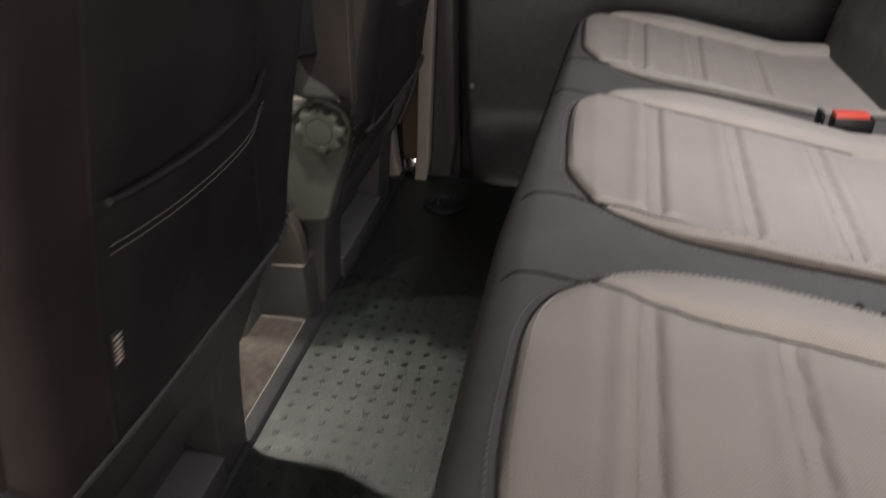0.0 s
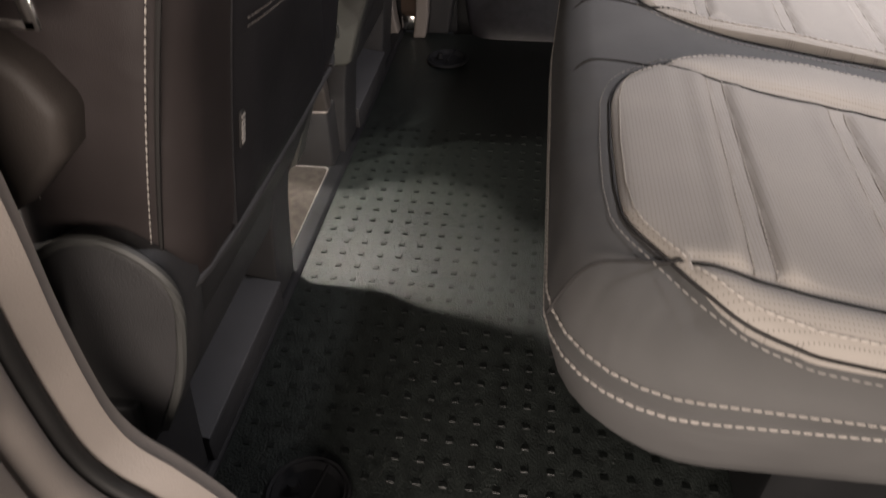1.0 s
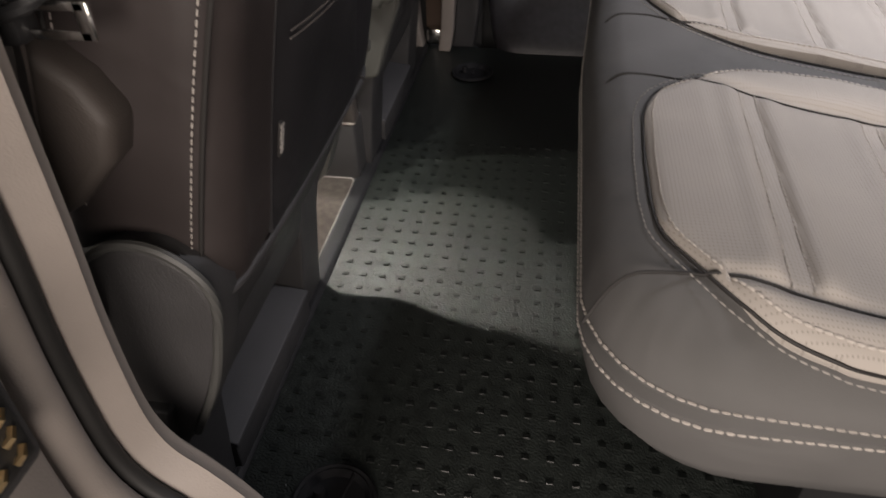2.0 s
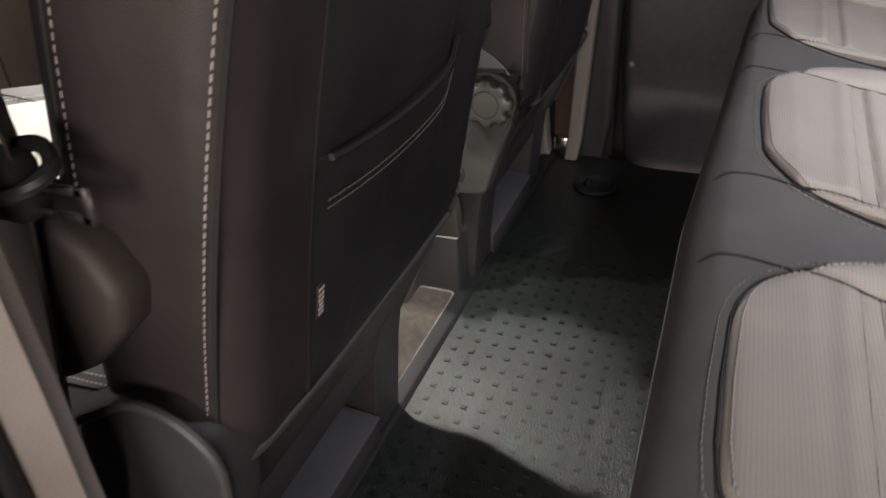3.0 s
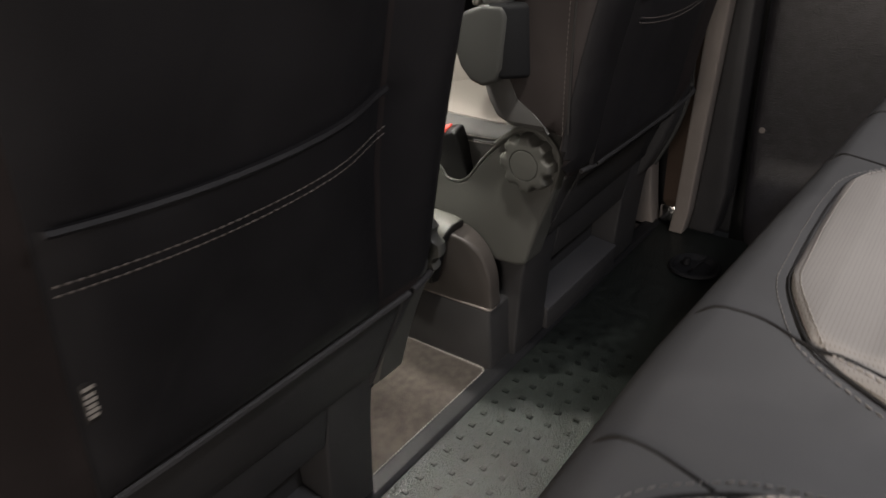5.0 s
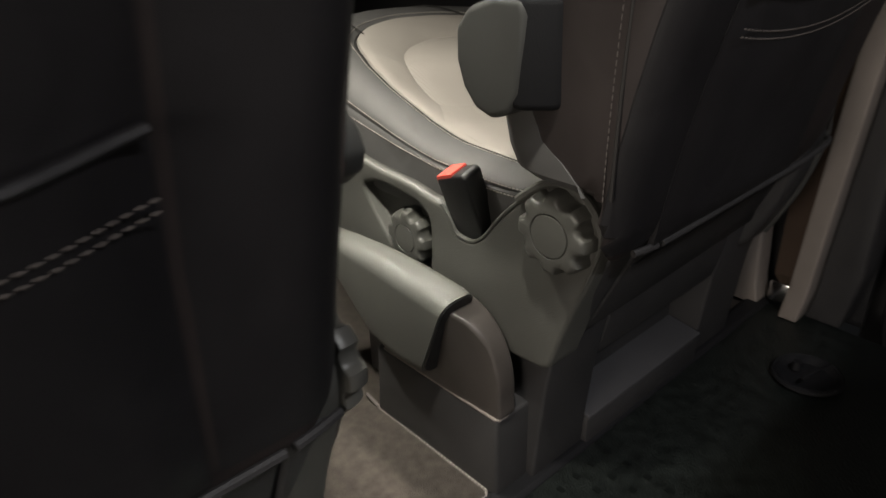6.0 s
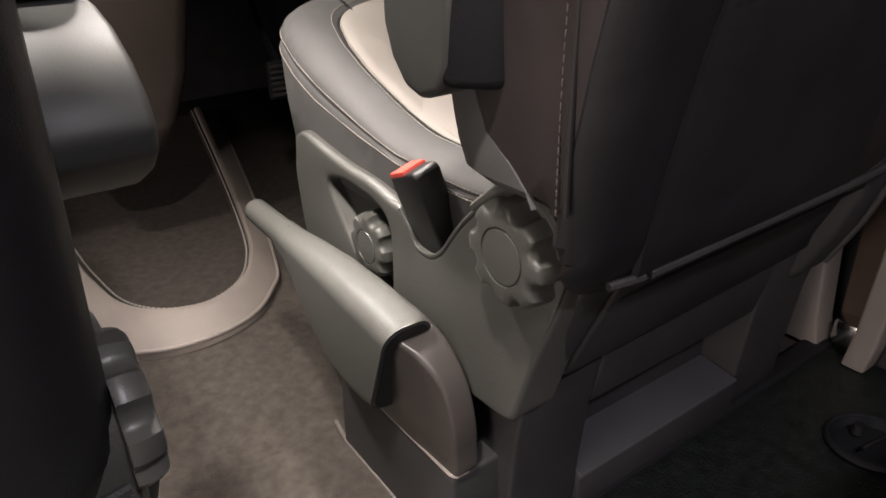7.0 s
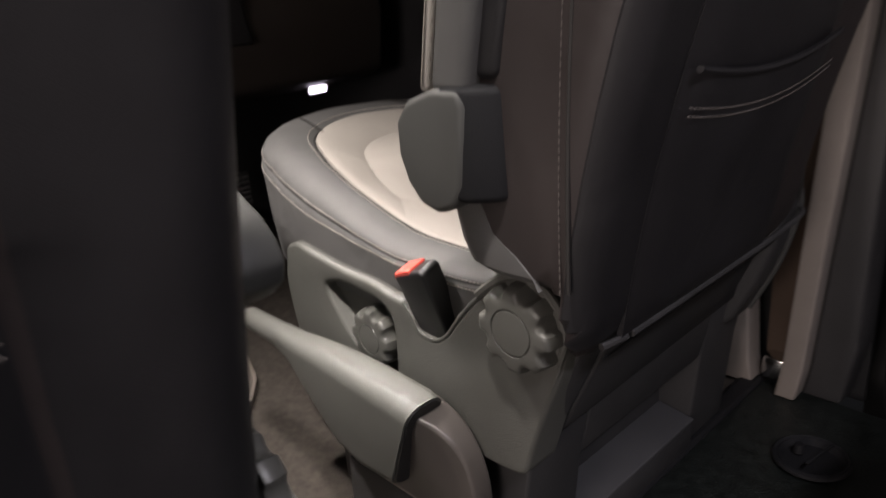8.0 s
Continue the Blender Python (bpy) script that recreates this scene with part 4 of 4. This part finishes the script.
contact = thing("contact_plate", "dark electrical contact plate with brass strips on the pillar", "contact plate", (0.07, -0.60, 0.44))
part("plate", box(0.030, 0.078, -0.632, -0.583, 0.385, 0.475, 0.006), M_PLASTIC_DARK, contact)
part("well", box(0.076, 0.080, -0.625, -0.590, 0.395, 0.468, 0.003), M_SEAL, contact, "black contact well")
for y in (-0.616, -0.600):
    for k in range(5):
        z = 0.402 + 0.0145 * k
        part("brass_strip", tube([(0.0800, y - 0.004, z), (0.0822, y, z + 0.003), (0.0800, y + 0.004, z + 0.006)], 0.0026, 6), M_BRASS, contact, "brass contact spring")

# hanging belt tongue
tg = thing("seat_belt_tongue", "steel seat belt tongue hanging on dark webbing", "seat belt", (0.06, -0.45, 0.58))
part("webbing", strip_mesh(smooth_line([(0.060, -0.455, 1.25), (0.046, -0.448, 0.75), (0.041, -0.440, 0.60), (0.030, -0.445, 0.52), (0.005, -0.452, 0.40), (-0.03, -0.46, 0.25), (-0.06, -0.462, 0.05)], 4), 0.046, 0.002, (0.75, 0.8, 0)), M_BELT, tg)
part("tongue_cover", box(0.026, 0.060, -0.462, -0.440, 0.566, 0.606, 0.007), M_PLASTIC_BLACK, tg, "black tongue cover")
for z in (0.569, 0.585):
    part("tongue_bar", box(0.060, 0.096, -0.453, -0.4495, z, z + 0.0055, 0.001), M_CHROME, tg, "polished steel bar")
part("tongue_tip", box(0.089, 0.098, -0.453, -0.4495, 0.569, 0.5905, 0.001), M_CHROME, tg, "polished steel tip")
part("belt_guide", tube(smooth_line([(0.046, -0.462, 0.585), (0.072, -0.465, 0.592), (0.078, -0.450, 0.600), (0.060, -0.440, 0.606), (0.040, -0.445, 0.600)], 5, True), 0.0045, 8, True), M_PLASTIC_BLACK, tg, "black plastic guide loop")

# ---- rear bench ----
bench = thing("rear_bench", "three-place rear bench in grey and pale taupe leather", "bench seat", (0.65, 0.13, 0))
PITCH, FIRST = 0.48, -0.35


def bench_top(x):
    if x < 0.46:
        return 0.444
    return max(0.372, 0.444 - 0.21 * (x - 0.46))


Y0, Y1 = -0.512, 0.80


def top_at(x, y):
    """The cushion's top, with soft hollows between the seats."""
    hollow = sum(math.exp(-((y - (FIRST + PITCH * (k + 0.5))) / 0.035) ** 2) for k in range(2))
    return bench_top(x) - 0.006 * hollow * min(1, max(0, (x - 0.40) / 0.05))


def bow(y):
    """How far the cushion's front edge sits back, more towards the far door."""
    return 0.0075 * min(1.0, max(0.0, (y + 0.50) / 0.09)) + 0.052 * max(0.0, min(y, 0.75) + 0.08)


def settle(bm, bowed=False):
    """Lets the door end of the cushion fall away softly; bowed: the front edge runs slightly askew."""
    for w in bm.verts:
        if bowed and w.co.x < 0.46:
            w.co.x += bow(w.co.y) * min(1.0, (0.46 - w.co.x) / 0.09)
        w.co.z -= 4.0 * max(0.0, -0.44 - w.co.y) ** 2 * min(1.0, max(0.0, (w.co.z - 0.385) / 0.05))
    return bm


def ring_at(inset, z):
    """One level of the cushion's outside; the upper levels sink with the seat's slope."""
    return [(a, b, z - (0.444 - bench_top(a)) * max(0.0, (z - 0.376) / 0.068)) for a, b in rounded(0.362 + inset, 0.96, Y0 + inset, Y1 - inset, 0.10, 8)]


def bench_side():
    rings = []
    for inset, z in ((0.07, 0.290), (0.040, 0.292), (0.022, 0.302), (0.009, 0.328), (0.003, 0.355), (0.000, 0.379), (0.005, 0.3845), (0.001, 0.390), (0.001, 0.404), (0.007, 0.422), (0.017, 0.434), (0.032, 0.4425), (0.040, 0.4440)):
        ring = ring_at(inset, z)
        fine = []
        for p, q in zip(ring, ring[1:] + ring[:1]):
            k = 36 if math.dist(p, q) > 0.2 else 1
            fine += [tuple(Vector(p).lerp(Vector(q), i / k)) for i in range(k)]
        rings.append(fine)
    last = rings[-1]
    for s in (0.93, 0.8, 0.6, 0.4, 0.2, 0.01):
        cx, cy = 0.66, (Y0 + Y1) / 2
        out = []
        for p in last:
            x, y = cx + (p[0] - cx) * s, cy + (p[1] - cy) * (1 - (1 - s) * 0.46)
            out.append((x, y, top_at(x, y)))
        rings.append(out)
    return loft(rings)


part("seat_base", settle(bench_side(), True), M_LEATHER_GREY, bench, "grey leather cushion body")
for z, inset in ((0.3955, 0.0003), (0.374, 0.0003)):
    left = [Vector(p) for p in ring_at(inset, z)][9:27]
    dense = []
    for p, q in zip(left, left[1:]):
        dense += [p.lerp(q, k / 4) for k in range(4)]
    part("edge_stitching", settle(stitches(dense + [Vector((0.93, Y0 + inset, z - (0.05 if z > 0.38 else 0)))], 0.0062, 0.0048, 0.0017, 0.0011), True), M_THREAD, bench, "pale double stitching")


RIBS = (0.507, 0.603, 0.705)
RIBS_NEAR = (0.487, 0.585, 0.685)
# per seat: the insert's outline and its diagonal seams, as distance from the seat's middle at each depth
HIGH_NEAR = ((0.403, 0.02), (0.4042, 0.065), (0.4085, 0.103), (0.421, 0.133), (0.445, 0.155), (0.48, 0.178), (0.52, 0.192), (0.60, 0.200), (0.70, 0.200), (0.90, 0.185))
LOW_NEAR = ((0.403, 0.030), (0.4038, 0.050), (0.410, 0.073), (0.428, 0.101), (0.447, 0.123), (0.467, 0.137), (0.495, 0.144), (0.53, 0.147), (0.70, 0.148), (0.90, 0.145))
HIGH_MID = ((0.410, 0.030), (0.411, 0.070), (0.420, 0.105), (0.445, 0.138), (0.48, 0.168), (0.53, 0.192), (0.60, 0.202), (0.70, 0.200), (0.90, 0.185))
LOW_MID = ((0.410, 0.030), (0.4108, 0.085), (0.415, 0.118), (0.428, 0.152), (0.440, 0.176), (0.452, 0.186), (0.47, 0.194), (0.50, 0.203), (0.54, 0.206), (0.62, 0.200), (0.70, 0.19), (0.90, 0.175))
SEAM_HIGH_NEAR = ((0.366, 0.160), (0.385, 0.167), (0.408, 0.168), (0.430, 0.163), (0.450, 0.157), (0.485, 0.147), (0.507, 0.141), (0.551, 0.137), (0.65, 0.140), (0.90, 0.14))
SEAM_LOW_NEAR = ((0.366, -0.118), (0.380, -0.109), (0.40, -0.105), (0.428, -0.104), (0.46, -0.110), (0.487, -0.114), (0.55, -0.116), (0.90, -0.115))
SEAM_HIGH_MID = ((0.366, 0.158), (0.385, 0.162), (0.418, 0.152), (0.448, 0.140), (0.485, 0.132), (0.523, 0.128), (0.60, 0.128), (0.90, 0.13))
SEAM_LOW_MID = ((0.366, -0.172), (0.390, -0.165), (0.416, -0.166), (0.441, -0.179), (0.463, -0.181), (0.482, -0.184), (0.51, -0.187), (0.60, -0.182), (0.90, -0.16))


def width_at(table, x):
    if x <= table[0][0]:
        return table[0][1]
    for (xa, wa), (xb, wb) in zip(table, table[1:]):
        if x <= xb:
            return wa + (wb - wa) * (x - xa) / (xb - xa)
    return table[-1][1]


def softened(table):
    """The same outline with its corners eased."""
    pts = smooth_line([(x, w, 0) for x, w in table], 5)
    return tuple((p.x, p.y) for p in pts)


def rib_x(c, d):
    return c + 0.05 * d + 0.25 * (c - 0.50) * d


def step(q, width):
    return 1 / (1 + math.exp(-max(-40.0, min(40.0, q / width))))


def pad_height(x, d, shape):
    """How far the pale insert stands above the grey leather at x and d from the seat's middle."""
    high, low, seam_high, seam_low, ribs = shape
    edge = min(width_at(high, x) - d, d + width_at(low, x), (x - high[0][0]) * 1.5 + 0.0005, 0.885 - x)
    h = 0.0095 * (1 - math.exp(-max(edge, 0) / 0.006)) - 0.002
    ch, cl = width_at(seam_high, x), width_at(seam_low, x)
    grow = min(1.0, max(0.0, (x - 0.44) / 0.14))
    h += (0.003 + 0.011 * grow) * step(d - ch - 0.006, 0.006) + (0.003 + 0.009 * grow) * step(cl - 0.006 - d, 0.006)
    if x > 0.44:
        h -= 0.0035 * (math.exp(-((d - ch) / 0.005) ** 2) + math.exp(-((d - cl) / 0.005) ** 2))
    inside = step(ch - 0.006 - d, 0.003) * step(d - cl - 0.006, 0.003)
    for c in ribs:
        q = x - rib_x(c, d)
        h += inside * (-0.0020 * math.exp(-(q / 0.0040) ** 2) - 0.0034 * math.exp(-((abs(q) - 0.0066) / 0.0026) ** 2) + 0.0036 * math.exp(-((abs(q) - 0.017) / 0.009) ** 2))
    return h


def bench_insert(cy, back, shape):
    high, low, seam_high, seam_low, ribs = shape
    x0 = high[0][0]
    xs = [x0 + (0.885 - x0) * (i / 150) ** 1.2 for i in range(151)]
    nd = 110
    bm = bmesh.new()
    rows = []
    for x in xs:
        lo, hi = -width_at(low, x), width_at(high, x)
        rows.append([bm.verts.new((x + back, cy + lo + (hi - lo) * j / nd, bench_top(x + back) + pad_height(x, lo + (hi - lo) * j / nd, shape))) for j in range(nd + 1)])
    for a, b in zip(rows, rows[1:]):
        for j in range(nd):
            bm.faces.new((a[j], a[j + 1], b[j + 1], b[j]))
    skirt = [v for v in rows[0]] + [r[-1] for r in rows[1:]] + list(reversed(rows[-1][:-1])) + [r[0] for r in reversed(rows[1:-1])]
    under = [bm.verts.new((v.co.x, v.co.y, v.co.z - 0.02)) for v in skirt]
    for i in range(len(skirt)):
        j = (i + 1) % len(skirt)
        bm.faces.new((skirt[i], skirt[j], under[j], under[i]))
    ins = part("seat_insert", settle(bm), M_LEATHER_BEIGE, bench, "pale taupe perforated leather insert with stitched channels")

    def outline(out):
        """The insert's edge, moved outwards by out."""
        pts = [(x, -width_at(low, x)) for x in reversed(xs[::2])] + [(x0, -0.015), (x0, 0.0), (x0, 0.012)] + [(x, width_at(high, x)) for x in xs[::2]]
        moved = []
        for i, p in enumerate(pts):
            q, r = pts[max(i - 2, 0)], pts[min(i + 2, len(pts) - 1)]
            n = Vector((-(r[1] - q[1]), r[0] - q[0]))
            n = n.normalized() if n.length > 1e-6 else Vector((-1, 0))
            moved.append((p[0] + n.x * out, p[1] + n.y * out))
        return moved
    line = [(x + back, cy + d, top_at(x + back, cy + d) + 0.0006) for x, d in outline(0.0085)]
    part("border_stitching", settle(stitches(line, 0.0062, 0.0042, 0.0009, 0.0006)), M_THREAD_MID, ins, "pale stitching in the grey border")
    line = [(x + back, cy + d, top_at(x + back, cy + d) + 0.0012) for x, d in outline(0.0012)]
    part("piping", settle(tube(line, 0.0010, 6)), M_SEAM, ins, "dark seam round the insert")
    line = [(x + back, cy + d, bench_top(x + back) + pad_height(x, d, shape) + 0.0006) for x, d in outline(-0.0055)]
    part("insert_stitching", settle(stitches(line, 0.0056, 0.0040, 0.0013, 0.0009)), M_THREAD, ins, "pale stitching inside the edge")
    for table in (seam_high, seam_low) if cy < 0.5 else (seam_low,):
        pts = []
        for k in range(60):
            x = table[0][0] + 0.001 + 0.40 * (k / 59) ** 1.3
            d = width_at(softened(table), x)
            xa = x + back * min(1.0, k / 20)
            lip = max(0.0, (0.400 - xa) / 0.036)
            inside = x > x0 and -width_at(low, x) < d < width_at(high, x)
            z = bench_top(xa) - 0.040 * lip ** 2.2 + (max(0.0, pad_height(x, d, shape)) if inside else 0.0)
            pts.append((xa, cy + d, z + 0.0003))
        part("cushion_seam", settle(tube(pts, 0.0011, 6), True), M_SEAM, bench, "dark sewn seam")
    for c in ribs:
        for o in (-0.0065, 0.0065):
            line = []
            top, bottom = width_at(seam_high, c) - 0.006, width_at(seam_low, c) + 0.006
            for k in range(31):
                d = bottom + (top - bottom) * k / 30
                x = rib_x(c, d) + o
                line.append((x + back, cy + d, bench_top(x + back) + pad_height(x, d, shape) + 0.0008))
            part("channel_stitching", settle(stitches(line, 0.0062, 0.0048, 0.0016, 0.001)), M_THREAD, ins, "pale channel stitching")
    return ins


NEAR_SHAPE = (softened(HIGH_NEAR), softened(LOW_NEAR), softened(SEAM_HIGH_NEAR), softened(SEAM_LOW_NEAR), RIBS_NEAR)
MID_SHAPE = (softened(HIGH_MID), softened(LOW_MID), softened(SEAM_HIGH_MID), softened(SEAM_LOW_MID), RIBS)
for k in range(3):
    bench_insert(FIRST + PITCH * k, (0.008, 0.020, 0.026)[k], NEAR_SHAPE if k == 0 else MID_SHAPE)
part("frame", box(0.60, 0.98, Y0 + 0.15, Y1 - 0.15, 0.0, 0.262, 0.01), M_PLASTIC_BLACK, bench, "black steel seat frame")
for k in range(3):
    cy = FIRST + PITCH * k
    rings = []
    for z in (0.36, 0.38, 0.45, 0.6, 0.75, 0.88, 0.94, 0.96):
        e = max(0, (z - 0.88) / 0.08) ** 2 + max(0, (0.40 - z) / 0.04) ** 2 * 0.5
        x = 0.875 + 0.22 * (z - 0.36) + 0.03 * e
        rings.append([(a, b, z) for a, b in rounded(x, x + 0.15, cy - 0.232 + 0.03 * e, cy + 0.232 - 0.03 * e, 0.05, 5)])
    part("backrest", loft(rings), M_LEATHER_GREY, bench, "grey leather backrest")

for place, red in (((0.812, 0.365, 0.392), True), ((0.715, -0.150, 0.402), False)):
    b = thing("seat_belt_buckle", "black bench seat belt buckle with red release button" if red else "black bench seat belt buckle tucked between cushions", "buckle", place)
    x, y, z = place
    part("housing", box(x - 0.024, x + 0.030, y - 0.013, y + 0.013, z - 0.030, z + 0.008, 0.005), M_PLASTIC_BLACK, b)
    if red:
        part("release_button", box(x - 0.023, x + 0.022, y - 0.0115, y + 0.0115, z - 0.005, z + 0.0125, 0.003), M_RED, b, "red push button")
    part("latch", box(x - 0.042, x - 0.036, y - 0.012, y + 0.014, z - 0.02, z + 0.012, 0.002), M_STRIP, b, "grey latch plate")

# ---- floor studs ----
stud = box(-0.0046, 0.0046, -0.0034, 0.0034, -0.0005, 0.0016, 0.0006, 1)
stud_mesh = bpy.data.meshes.new("stud")
stud.to_mesh(stud_mesh)
stud.free()
stud_mesh.materials.append(M_STUD)
GRID = 0.0300
far_studs = bmesh.new()
for i in range(24):
    for j in range(31):
        x, y = 0.043 + GRID * i, -0.457 + GRID * j
        if any((x - cx) ** 2 + (y - cy) ** 2 < 0.06 ** 2 for cx, cy in ((0.136, -0.368), (0.152, 0.770))):
            continue
        if i < 13 and j < 24:
            ob = new("stud", stud_mesh)
            ob.parent = floor
            ob.location = (x, y, 0.0)
        else:
            bmesh.ops.create_cube(far_studs, size=1, matrix=Matrix.Translation((x, y, 0.0005)) @ Matrix.Diagonal((0.0092, 0.0068, 0.0022, 1)))
tagged(part("stud_field", far_studs, M_STUD, floor, "", False), kind="stuff")
